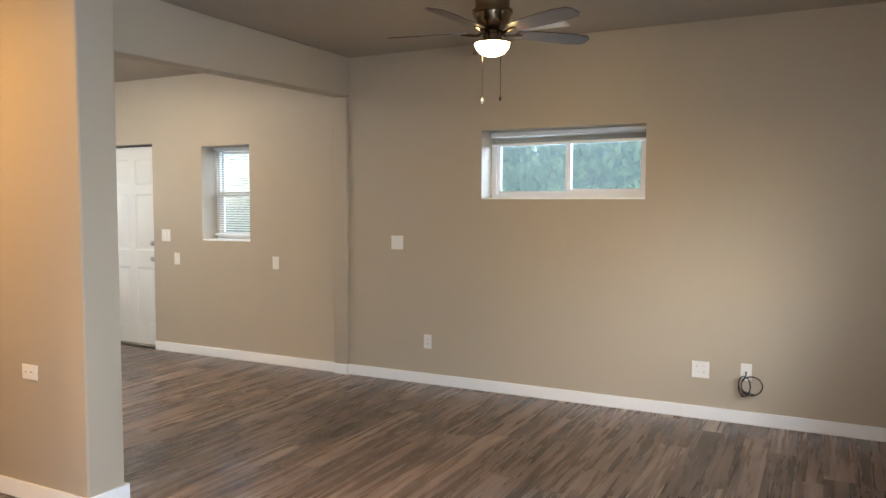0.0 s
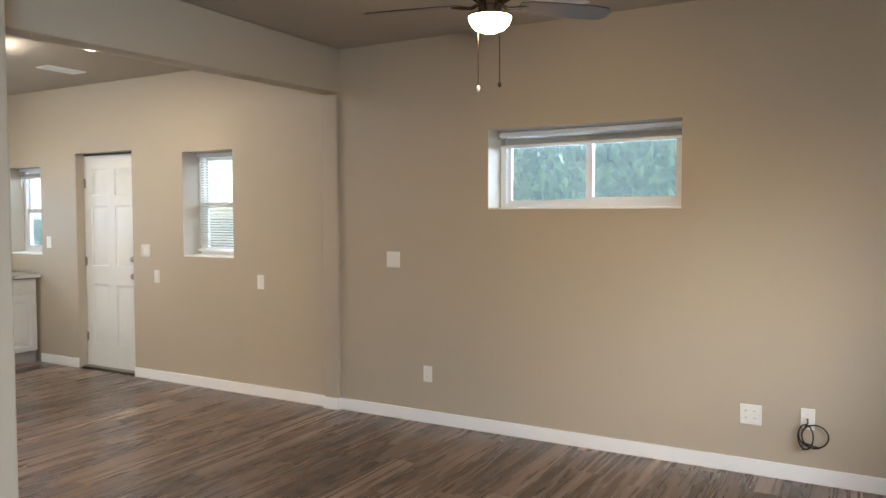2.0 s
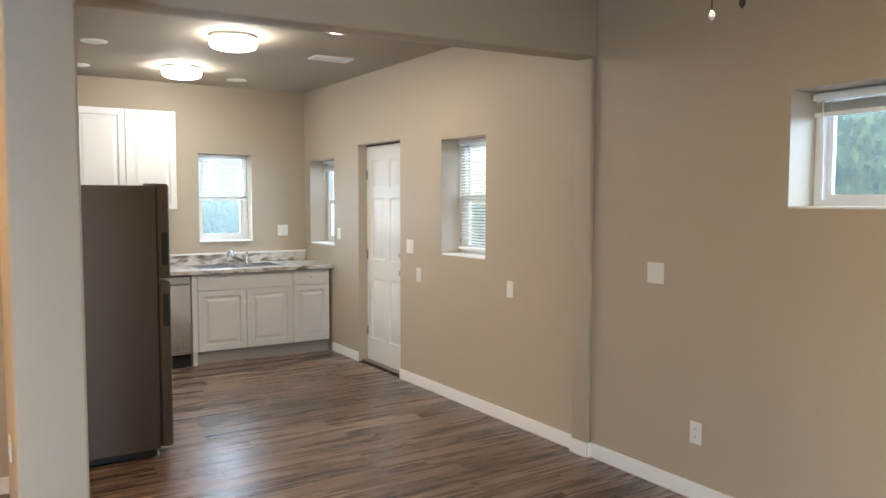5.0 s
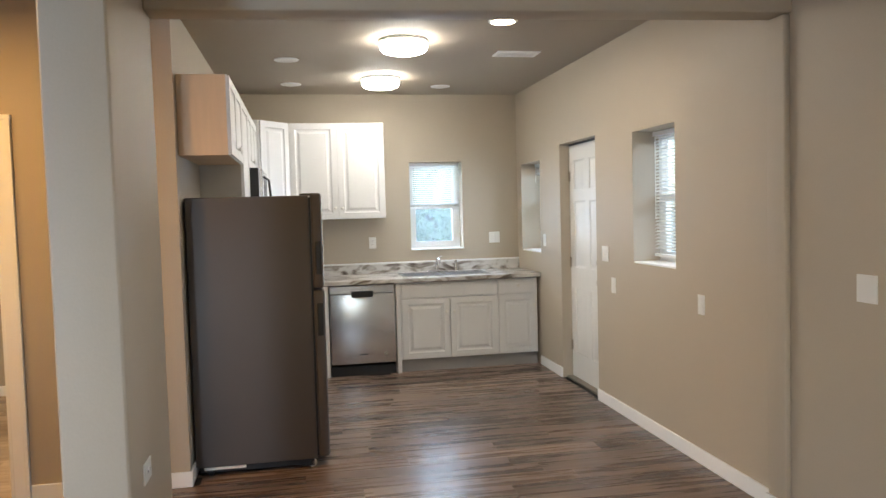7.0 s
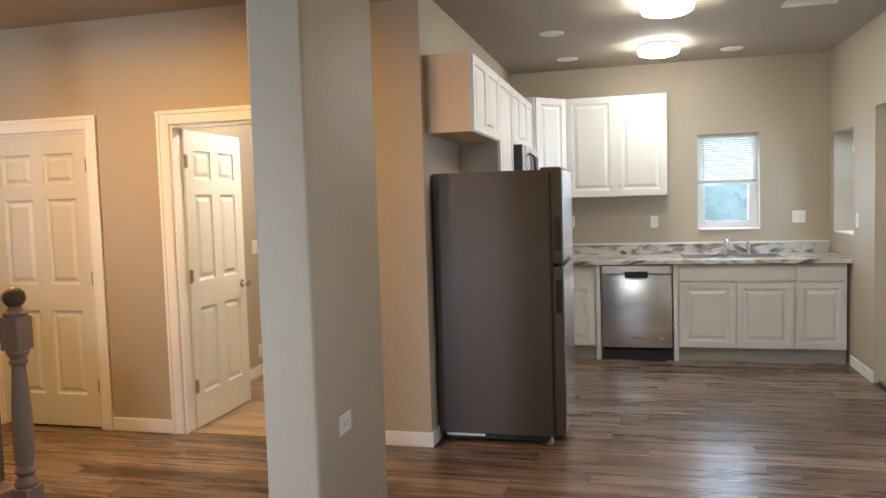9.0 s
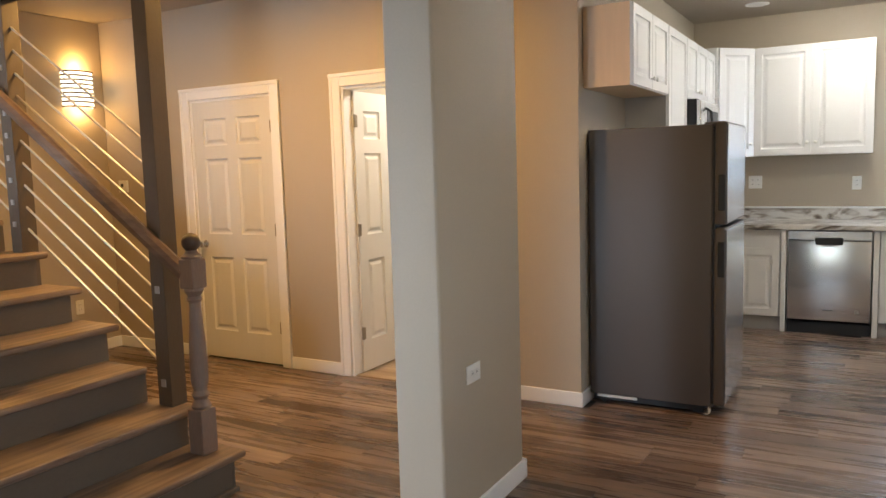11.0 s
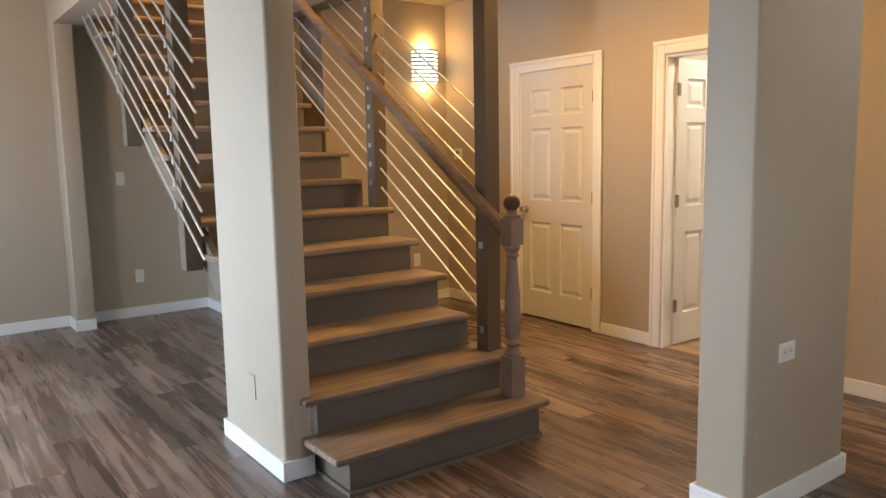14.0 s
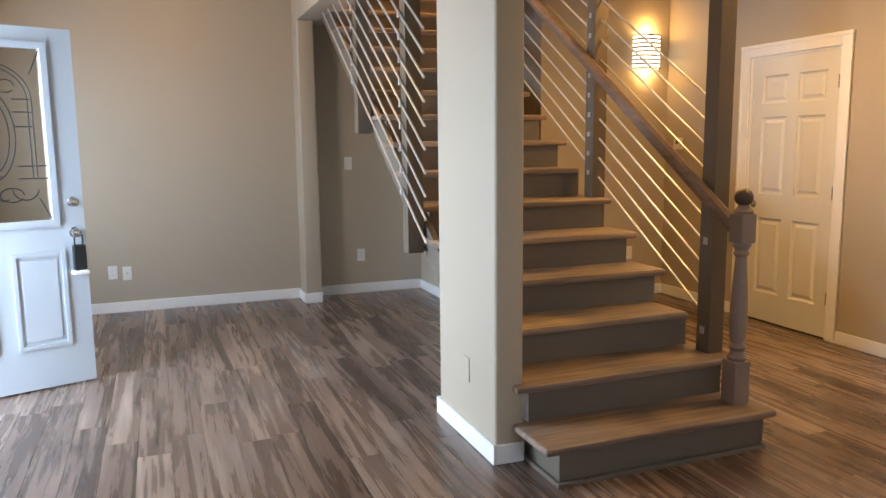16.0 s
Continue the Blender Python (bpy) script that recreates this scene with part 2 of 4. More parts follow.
def soft_sheet(name, color, clear, through):
    """A thin sheet that lets part of the light straight through and scatters the rest."""
    m = bpy.data.materials.new(name)
    m.use_nodes = True
    nt = m.node_tree
    nt.nodes.remove(nt.nodes["Principled BSDF"])
    tr, df, tl = nt.nodes.new("ShaderNodeBsdfTransparent"), nt.nodes.new("ShaderNodeBsdfDiffuse"), nt.nodes.new("ShaderNodeBsdfTranslucent")
    a, b = nt.nodes.new("ShaderNodeMixShader"), nt.nodes.new("ShaderNodeMixShader")
    ns = nt.nodes.new("ShaderNodeTexNoise")
    ns.inputs["Scale"].default_value = 2.5
    hs = nt.nodes.new("ShaderNodeHueSaturation")
    hs.inputs["Color"].default_value = (*color, 1)
    mr = nt.nodes.new("ShaderNodeMapRange")
    mr.inputs["To Min"].default_value, mr.inputs["To Max"].default_value = 0.6, 1.4
    nt.links.new(ns.outputs["Fac"], mr.inputs["Value"])
    nt.links.new(mr.outputs[0], hs.inputs["Value"])
    nt.links.new(hs.outputs[0], df.inputs[0])
    nt.links.new(hs.outputs[0], tl.inputs[0])
    a.inputs[0].default_value, b.inputs[0].default_value = through, clear
    nt.links.new(df.outputs[0], a.inputs[1])
    nt.links.new(tl.outputs[0], a.inputs[2])
    nt.links.new(a.outputs[0], b.inputs[1])
    nt.links.new(tr.outputs[0], b.inputs[2])
    nt.links.new(b.outputs[0], nt.nodes["Material Output"].inputs[0])
    return m


SLAT = soft_sheet("blind_slat", (0.80, 0.78, 0.73), 0.0, 0.42)
SCREEN = soft_sheet("insect_screen", (0.14, 0.155, 0.15), 0.72, 0.8)
GRASS = mat("grass", (0.07, 0.10, 0.035), 0.9, vary=0.35, scale=2, bump=0.5, bump_scale=60)
LEAF = soft_sheet("leaf", (0.36, 0.52, 0.27), 0.0, 0.45)
BARK = mat("bark", (0.12, 0.09, 0.065), 0.9, vary=0.3, scale=8, bump=0.6, bump_scale=30)
SIDING = mat("siding", (0.55, 0.58, 0.60), 0.6, vary=0.05)


# ---- mesh helpers ----
def box(bm, x0, x1, y0, y1, z0, z1, bevel=0.0, seg=2):
    g = bmesh.ops.create_cube(bm, size=1.0, matrix=Matrix.LocRotScale(((x0 + x1) / 2, (y0 + y1) / 2, (z0 + z1) / 2), None, (abs(x1 - x0), abs(y1 - y0), abs(z1 - z0))))
    if bevel:
        es = list({e for v in g["verts"] for e in v.link_edges})
        bmesh.ops.bevel(bm, geom=es, offset=bevel, segments=seg, affect="EDGES", profile=0.5)
    return bm


def bx(x0, x1, y0, y1, z0, z1, bevel=0.0, seg=2):
    return box(bmesh.new(), x0, x1, y0, y1, z0, z1, bevel, seg)


def lathe(bm, profile, at=(0, 0, 0), seg=24, axis="z"):
    """A turned shape from (radius, height) pairs."""
    rings = []
    for r, h in profile:
        ring = []
        for i in range(seg):
            a = 2 * math.pi * i / seg
            p = (r * math.cos(a), r * math.sin(a), h)
            if axis == "x":
                p = (p[2], p[0], p[1])
            elif axis == "y":
                p = (p[0], p[2], p[1])
            ring.append(bm.verts.new(Vector(p) + Vector(at)))
        rings.append(ring)
    for a, b in zip(rings, rings[1:]):
        for i in range(seg):
            bm.faces.new((a[i], a[(i + 1) % seg], b[(i + 1) % seg], b[i]))
    bm.faces.new(rings[0])
    bm.faces.new(rings[-1])
    return bm


def tube(bm, points, r, seg=8):
    pts = [Vector(p) for p in points]
    rings = []
    for i, p in enumerate(pts):
        d = (pts[min(i + 1, len(pts) - 1)] - pts[max(i - 1, 0)]).normalized()
        u = d.orthogonal().normalized() if not rings else (last - d * last.dot(d)).normalized()
        last = u
        v = d.cross(u)
        rings.append([bm.verts.new(p + r * (math.cos(2 * math.pi * k / seg) * u + math.sin(2 * math.pi * k / seg) * v)) for k in range(seg)])
    for a, b in zip(rings, rings[1:]):
        for k in range(seg):
            bm.faces.new((a[k], a[(k + 1) % seg], b[(k + 1) % seg], b[k]))
    bm.faces.new(rings[0])
    bm.faces.new(rings[-1])
    return bm


def mesh_of(name, bm, material, smooth=True):
    bmesh.ops.recalc_face_normals(bm, faces=bm.faces)
    me = bpy.data.meshes.new(name)
    bm.to_mesh(me)
    bm.free()
    me.materials.append(material)
    if smooth:
        for p in me.polygons:
            p.use_smooth = True
        me.set_sharp_from_angle(angle=radians(22))
    return me


def part(name, bm, material, parent=None, label=""):
    ob = new(name, mesh_of(name, bm, material))
    if parent:
        ob.parent = parent
    if label:
        ob["label"] = label
    return ob


def thing(name, label, category, m=None, group="", kind=""):
    ob = new(name)
    ob.empty_display_size = 0.1
    if m is not None:
        ob.matrix_basis = m
    return tagged(ob, label, category, group, kind)


def structure(name, bm, material, label, category):
    return tagged(part(name, bm, material), label, category, kind="structure")


def plate(bm, axis, a0, a1, b0, b1, t0, t1, holes=()):
    """A slab with rectangular holes. axis x: (a, b) are y and z; axis y: x and z; axis z: x and y."""
    A = sorted({a0, a1, *[min(max(v, a0), a1) for h in holes for v in h[:2]]})
    B = sorted({b0, b1, *[min(max(v, b0), b1) for h in holes for v in h[2:]]})

    def solid(i, j):
        if not (0 <= i < len(A) - 1 and 0 <= j < len(B) - 1):
            return False
        a, b = (A[i] + A[i + 1]) / 2, (B[j] + B[j + 1]) / 2
        return not any(h[0] < a < h[1] and h[2] < b < h[3] for h in holes)

    def co(a, b, t):
        return {"x": (t, a, b), "y": (a, t, b), "z": (a, b, t)}[axis]

    def quad(*ps):
        bm.faces.new([bm.verts.new(p) for p in ps])

    for i in range(len(A) - 1):
        for j in range(len(B) - 1):
            if not solid(i, j):
                continue
            p = [(A[i], B[j]), (A[i + 1], B[j]), (A[i + 1], B[j + 1]), (A[i], B[j + 1])]
            for t in (t0, t1):
                quad(*[co(*q, t) for q in p])
            for k, (di, dj) in enumerate(((0, -1), (1, 0), (0, 1), (-1, 0))):
                if not solid(i + di, j + dj):
                    q, r = p[k], p[(k + 1) % 4]
                    quad(co(*q, t0), co(*r, t0), co(*r, t1), co(*q, t1))
    bmesh.ops.remove_doubles(bm, verts=bm.verts, dist=1e-5)
    return bm


def panelled(w, h, t, panels, both=True, depth=0.015):
    """A slab 0..w by 0..h, front at y = 0 and back at y = t, with raised panels sunk into it."""
    bm = bmesh.new()
    X = sorted({0, w, *[v for p in panels for v in p[:2]]})
    Z = sorted({0, h, *[v for p in panels for v in p[2:]]})

    def quad(ps):
        bm.faces.new([bm.verts.new(p) for p in ps])

    for y, s in ((0.0, 1), (t, -1)):
        for x0, x1 in zip(X, X[1:]):
            for z0, z1 in zip(Z, Z[1:]):
                inside = any(p[0] <= x0 and x1 <= p[1] and p[2] <= z0 and z1 <= p[3] for p in panels)
                if not inside or (s < 0 and not both):
                    quad([(x0, y, z0), (x1, y, z0), (x1, y, z1), (x0, y, z1)])
                    continue
                rings = []
                for o, d in ((0, 0), (0.002, depth * 0.6), (0.012, depth), (0.024, depth), (0.046, depth * 0.15)):
                    rings.append([(x0 + o, y + s * d, z0 + o), (x1 - o, y + s * d, z0 + o), (x1 - o, y + s * d, z1 - o), (x0 + o, y + s * d, z1 - o)])
                for a, b in zip(rings, rings[1:]):
                    for k in range(4):
                        quad([a[k], a[(k + 1) % 4], b[(k + 1) % 4], b[k]])
                quad(rings[-1])
    for x in (0, w):
        quad([(x, 0, 0), (x, t, 0), (x, t, h), (x, 0, h)])
    for z in (0, h):
        quad([(0, 0, z), (w, 0, z), (w, t, z), (0, t, z)])
    bmesh.ops.remove_doubles(bm, verts=bm.verts, dist=1e-5)
    return bm


def six_panels(w, h):
    m, c = 0.105, 0.10
    cols = [(m, w / 2 - c / 2), (w / 2 + c / 2, w - m)]
    rows = [(0.22, 0.80), (0.98, 1.56), (1.66, h - 0.13)]
    return [(*a, *b) for a in cols for b in rows]

# ---- large structure ----
KX0, EX = -4.64, 4.34
TH = 0.30
# north wall with the window openings and the back door opening
structure("wall_north", plate(bmesh.new(), "y", KX0 - TH, EX + 0.25, 0, 2.95, 0, TH,
          [(1.148, 2.42, 1.525, 2.062), (-1.815, -1.217, 1.129, 2.036), (-3.305, -2.48, -0.1, 2.085), (-4.485, -3.865, 1.092, 1.985)]),
          PAINT, "greige painted north wall with deep window recesses", "wall")
structure("wall_west", plate(bmesh.new(), "x", -3.2, 0, 0, 2.95, KX0 - TH, KX0, [(-1.155, -0.60, 1.125, 2.035)]), PAINT, "greige painted kitchen wall behind the sink", "wall")
# opening at y -2.85 to -1.25 is made up, it lets in added light
# opening at y -7.6 to -6.7 is unseen, added for the south wall's light
structure("wall_east", plate(bmesh.new(), "x", -8.5, 0, 0, 2.95, EX, EX + 0.25, [(-5.97, -5.03, -0.1, 2.07), (-2.85, -1.25, 0.9, 2.10), (-7.6, -6.7, 0.9, 2.10)]), PAINT, "greige painted wall with the front doorway", "wall")
structure("wall_south", bx(-4.22, EX + 0.25, -8.46, -8.24, 0, 2.95), PAINT, "greige painted south wall of the living room", "wall")
# hall wall with closet and bathroom doors
structure("wall_hall", plate(bmesh.new(), "x", -8.24, -2.94, 0, CEIL, -1.46, -1.34, [(-6.09, -5.255, -0.1, 2.025), (-4.625, -3.86, -0.1, 2.02)]), PAINT, "tan painted hall wall with two doorways", "wall")
structure("wall_kitchen_south", bx(-5.1, -1.46, -3.06, -2.94, 0, CEIL), PAINT, "greige painted wall behind the refrigerator", "wall")
structure("wall_sconce", bx(-1.34, -0.06, -7.22, -7.10, 0, CEIL, 0.01), PAINT, "tan painted wall carrying the sconce", "wall")
structure("wall_stair_side", bx(-0.18, -0.06, -8.24, -7.22, 0, 5.4), PAINT, "tan painted wall beside the upper stairs", "wall")
bm = bmesh.new()
vs = [bm.verts.new((x, y, z)) for x in (0.53, 0.632) for y, z in ((-8.24, 0), (-5.0, 0), (-5.0, 0.48), (-8.24, 2.47))]
for f in ((0, 1, 2, 3), (4, 5, 6, 7), (0, 1, 5, 4), (1, 2, 6, 5), (2, 3, 7, 6), (3, 0, 4, 7)):
    bm.faces.new([vs[k] for k in f])
structure("wall_under_stairs", bm, PAINT, "greige raking wall below the stairs", "wall")
structure("wall_bath_south", bx(-4.1, -1.46, -5.07, -4.95, 0, CEIL), PAINT, "greige bathroom wall", "wall")
structure("wall_bath_west", bx(-4.22, -4.1, -8.24, -3.06, 0, CEIL), PAINT, "greige bathroom end wall", "wall")
# stub walls and headers
structure("column_1", bx(-0.255, 0.487, -3.06, -2.848, 0, CEIL, 0.018, 3), PAINT, "greige stub wall between hall and living room", "column")
structure("column_2", bx(1.53, 1.668, -4.97, -4.28, 0, CEIL, 0.018, 3), PAINT, "greige stub wall beside the stairs", "column")
structure("pilaster_1", bx(-0.245, -0.105, -0.035, 0.0, 0, 2.402, 0.012, 3), PAINT, "shallow greige pilaster below the beam", "pilaster")
structure("pilaster_2", bx(1.665, 1.81, -8.24, -7.965, 0, 2.45, 0.015, 3), PAINT, "greige wing wall at the foot of the header", "pilaster")
bm = bx(-0.25, -0.09, -2.848, 0.0, 2.404, CEIL, 0.012, 3)
for v in bm.verts:
    if v.co.z < 2.55:
        v.co.z += 0.018 * v.co.y
structure("beam_1", bm, PAINT, "greige ceiling beam between kitchen and living room", "beam")
structure("beam_2", bx(0.375, 0.495, -8.24, -3.05, 2.475, CEIL + 0.1, 0.012, 3), PAINT, "greige header over the stair posts", "beam")
structure("beam_4", bx(0.362, 0.508, -8.2, -4.33, 2.40, 2.475, 0.006, 2), POST, "dark painted header board on top of the stair posts", "beam")
structure("beam_3", plate(bmesh.new(), "x", -8.24, -4.97, 2.45, CEIL + 0.1, 1.535, 1.80), PAINT, "greige header beside the stairs", "beam")
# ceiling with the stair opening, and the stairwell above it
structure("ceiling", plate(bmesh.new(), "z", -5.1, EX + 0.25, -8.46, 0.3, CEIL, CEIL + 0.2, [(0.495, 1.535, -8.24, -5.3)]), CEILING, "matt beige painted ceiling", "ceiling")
structure("wall_stairwell_east", bx(1.535, 1.655, -8.46, -4.6, CEIL + 0.2, 5.4), PAINT, "tan painted stairwell wall", "wall")
structure("wall_stairwell_west", bx(0.375, 0.495, -7.2, -4.6, CEIL + 0.2, 5.4), PAINT, "tan painted stairwell wall", "wall")
structure("wall_stairwell_south", bx(-0.2, 1.66, -9.6, -9.5, CEIL + 0.2, 5.4), PAINT, "tan painted stairwell end wall", "wall")
structure("wall_stairwell_north", bx(0.375, 1.66, -4.7, -4.6, CEIL + 0.2, 5.4), PAINT, "tan painted stairwell wall", "wall")
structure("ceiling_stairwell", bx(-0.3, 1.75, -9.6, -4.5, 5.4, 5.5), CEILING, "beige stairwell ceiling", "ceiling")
structure("floor", bx(-5.1, EX + 0.25, -8.46, 0.3, -0.2, -0.008), DARK, "subfloor below the planks", "floor")


def baseboard(x0, y0, x1, y1, side, h=0.09, t=0.014):
    """A run against a wall; side is the way it faces."""
    bm = bmesh.new()
    if y0 == y1:
        s = t if side == "+y" else -t
        box(bm, min(x0, x1), max(x0, x1), min(y0, y0 + s), max(y0, y0 + s), 0, h, 0.004)
    else:
        s = t if side == "+x" else -t
        box(bm, min(x0, x0 + s), max(x0, x0 + s), min(y0, y1), max(y0, y1), 0, h, 0.004)
    structure("baseboard", bm, TRIM, "white painted baseboard", "baseboard")


for r in ((-0.105, 0, EX, 0, "-y"), (-2.48, 0, -0.245, 0, "-y"), (-3.91, 0, -3.305, 0, "-y"), (-0.247, -0.035, -0.103, -0.035, "-y"),
          (-0.105, -0.035, -0.105, 0, "+x"), (-0.25, -2.848, 0.487, -2.848, "+y"), (-0.25, -3.06, 0.487, -3.06, "-y"), (0.487, -3.074, 0.487, -2.834, "+x"), (-0.255, -3.074, -0.255, -2.834, "-x"),
          (1.668, -4.97, 1.668, -4.266, "+x"), (1.53, -4.28, 1.668, -4.28, "+y"), (1.53, -4.97, 1.682, -4.97, "-y"),
          (-1.34, -5.17, -1.34, -4.71, "+x"), (-1.34, -7.1, -1.34, -6.175, "+x"), (-1.34, -3.775, -1.34, -2.926, "+x"), (-1.34, -7.1, -0.06, -7.1, "+y"), (-1.60, -2.94, -1.34, -2.94, "+y"),
          (-0.06, -8.24, -0.06, -7.086, "+x"), (1.81, -8.24, EX, -8.24, "+y"), (0.632, -8.24, 1.665, -8.24, "+y"), (1.81, -8.226, 1.81, -7.951, "+x"), (1.665, -7.965, 1.81, -7.965, "+y"), (0.632, -8.226, 0.632, -5.0, "+x"),
          (EX, -8.226, EX, -6.05, "-x"), (EX, -4.95, EX, 0, "-x"), (-4.1, -4.95, -1.46, -4.95, "+y"), (-4.1, -4.95, -4.1, -3.06, "+x")):
    baseboard(*r)


def casing(name, y0, y1, top, x=-1.34, w=0.085, t=0.018):
    """White door trim round an opening in the hall wall, with its jamb."""
    e = thing(name, "white painted moulded door casing", "door trim", kind="structure")
    part("side_trim", box(bx(x, x + t, y0 - w, y0, 0, top + w, 0.006), x, x + t + 0.008, y0 - w, y0 - w + 0.022, 0, top + w, 0.004), TRIM, e)
    part("side_trim", box(bx(x, x + t, y1, y1 + w, 0, top + w, 0.006), x, x + t + 0.008, y1 + w - 0.022, y1 + w, 0, top + w, 0.004), TRIM, e)
    part("head_trim", box(bx(x + 0.001, x + t + 0.001, y0, y1, top, top + w, 0.006), x, x + t + 0.010, y0 - w - 0.004, y1 + w + 0.004, top + w - 0.022, top + w + 0.004, 0.004), TRIM, e)
    part("jamb", bx(x - 0.125, x, y0, y0 + 0.018, 0, top), TRIM, e)
    part("jamb", bx(x - 0.125, x, y1 - 0.018, y1, 0, top), TRIM, e)
    part("jamb", bx(x - 0.125, x, y0 + 0.018, y1 - 0.018, top - 0.018, top), TRIM, e)


casing("trim_closet", -6.09, -5.255, 2.025)
casing("trim_bath", -4.625, -3.86, 2.02)


def hinge(parent, x, y, z, label=""):
    bm = lathe(bmesh.new(), [(0.006, -0.045), (0.008, -0.043), (0.008, 0.043), (0.006, 0.045)], (x, y, z), 10)
    box(bm, x - 0.003, x + 0.028, y - 0.004, y, z - 0.042, z + 0.042)
    part("hinge", bm, BRASS, parent, label)


def knob(parent, x, y, z, s, material=CHROME, name="knob"):
    """A round knob on a rose, pointing along y by the sign s."""
    bm = lathe(bmesh.new(), [(0.030, 0), (0.030, s * 0.006), (0.012, s * 0.010), (0.010, s * 0.030), (0.022, s * 0.038), (0.028, s * 0.050), (0.024, s * 0.062), (0.008, s * 0.068)], (x, y, z), 18, "y")
    part(name, bm, material, parent)


def interior_door(name, label, w, h, m, knob_x, hinge_x):
    e = thing(name, label, "door", m, kind="structure")
    part("leaf", panelled(w, h, 0.035, six_panels(w, h)), DOOR, e)
    knob(e, knob_x, 0, 0.90, -1)
    knob(e, knob_x, 0.035, 0.90, 1)
    for z in (0.28, 1.02, 1.78):
        hinge(e, hinge_x, -0.002, z, "dark metal hinge")
    return e


interior_door("door_1", "white six-panel closet door, closed", 0.795, 1.995, pose(-1.348, -6.07, 0.012, 0, 0, 90), 0.065, 0.793)
interior_door("door_2", "white six-panel bathroom door, swung open", 0.725, 1.985, pose(-1.43, -4.588, 0.012, 0, 0, 180.5), 0.665, 0.0)
# back door, closed, deep in its opening
e = thing("door_3", "white six-panel back door, closed in a deep recess", "door", pose(-3.30, 0.09, 0.02), kind="structure")
part("leaf", panelled(0.815, 2.045, 0.044, six_panels(0.815, 2.045), True, 0.008), DOOR, e)
part("jamb", bx(-0.004, 0.0, -0.088, 0.06, -0.015, 2.06), PAINT, e)
part("threshold", bx(0, 0.815, -0.06, 0.06, -0.02, -0.002, 0.004), BRASS, e, "dark metal threshold")
part("head_gap", bx(0, 0.815, 0.0, 0.03, 2.046, 2.064), DARK, e, "dark shadow gap strip")
knob(e, 0.755, 0, 0.90, -1, NICKEL)
knob(e, 0.755, 0, 1.06, -1, NICKEL, "deadbolt")
for z in (0.28, 1.02, 1.78):
    hinge(e, 0.0, -0.002, z)


# ---- front door, standing open ----
def front_door():
    d = math.degrees(math.atan2(-0.338, -0.941))
    e = thing("door_4", "white front door with leaded glass, standing open", "door", pose(4.252, -5.985, 0.012, 0, 0, d), kind="structure")
    W, H, T = 0.90, 2.055, 0.044
    gx0, gx1, gz0, gz1 = 0.17, 0.73, 0.98, 1.94
    bm = plate(bmesh.new(), "y", 0, W, 0, H, 0, T, [(gx0, gx1, gz0, gz1)])
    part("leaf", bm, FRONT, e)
    for s, y in ((-1, 0.0), (1, T)):
        for x0, x1 in ((0.12, 0.40), (0.50, 0.78)):
            ring = plate(bmesh.new(), "y", x0, x1, 0.24, 0.80, y, y + s * 0.010, [(x0 + 0.022, x1 - 0.022, 0.262, 0.778)])
            box(ring, x0 + 0.045, x1 - 0.045, min(y, y + s * 0.006), max(y, y + s * 0.006), 0.285, 0.755, 0.003)
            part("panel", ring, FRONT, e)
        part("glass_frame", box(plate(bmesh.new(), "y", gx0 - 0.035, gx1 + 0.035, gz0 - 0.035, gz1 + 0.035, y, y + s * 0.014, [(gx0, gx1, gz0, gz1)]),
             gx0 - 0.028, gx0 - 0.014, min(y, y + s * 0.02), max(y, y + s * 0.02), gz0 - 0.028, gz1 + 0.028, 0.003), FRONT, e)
    pane = part("glass", bx(gx0, gx1, T / 2 - 0.004, T / 2 + 0.004, gz0, gz1), DOORGLASS, e, "frosted leaded glass")
    cx, cz, y = (gx0 + gx1) / 2, (gz0 + gz1) / 2, T / 2 - 0.008
    a, b = 0.225, 0.40

    def came(pts):
        part("came", tube(bmesh.new(), [(px, y, pz) for px, pz in pts], 0.0035, 6), BLACK, e, "dark lead strip")

    def arc(x, z, rx, rz, a0, a1, n=16):
        return [(x + rx * math.cos(radians(a0 + (a1 - a0) * i / n)), z + rz * math.sin(radians(a0 + (a1 - a0) * i / n))) for i in range(n + 1)]

    for k in (0, 0.022):
        came([(cx - a + k, cz - b + 0.17), (cx - a + k, cz + b - 0.2)] + arc(cx, cz + b - 0.2, a - k, 0.2 - k, 180, 0) + [(cx + a - k, cz - b + 0.17)])
    came(arc(cx, cz, 0.13, 0.25, 0, 360, 28))
    came(arc(cx, cz, 0.10, 0.21, 0, 360, 28))
    for s in (-1, 1):
        came([(cx + s * a, cz + b - 0.06), (cx + s * 0.28, cz + b + 0.07)])
        came([(cx + s * a, cz - b + 0.05), (cx + s * 0.28, cz - b - 0.07)])
        for z in (-0.24, -0.17, 0.05, 0.13, 0.2):
            came([(cx + s * 0.125, cz + z), (cx + s * (a if z > 0 else 0.28), cz + z)])
        came(arc(cx + s * 0.1, cz + 0.27, 0.045, 0.035, 0, 320))
        came(arc(cx + s * 0.09, cz - 0.33, 0.06, 0.04, 0, 330))
        came(arc(cx + s * 0.16, cz - 0.30, 0.065, 0.06, 180, 360))
        came(arc(cx + s * 0.05, cz - 0.29, 0.05, 0.07, 90, 300))
    knob(e, W - 0.06, 0, 1.08, -1, CHROME, "deadbolt")
    knob(e, W - 0.06, T, 0.90, 1, CHROME)
    knob(e, W - 0.06, 0, 0.90, -1, CHROME)
    lb = thing("lock_box", "black key lock box hanging from the door knob", "lock box", pose(3.435, -6.232, 0.64, 0, 0, d))
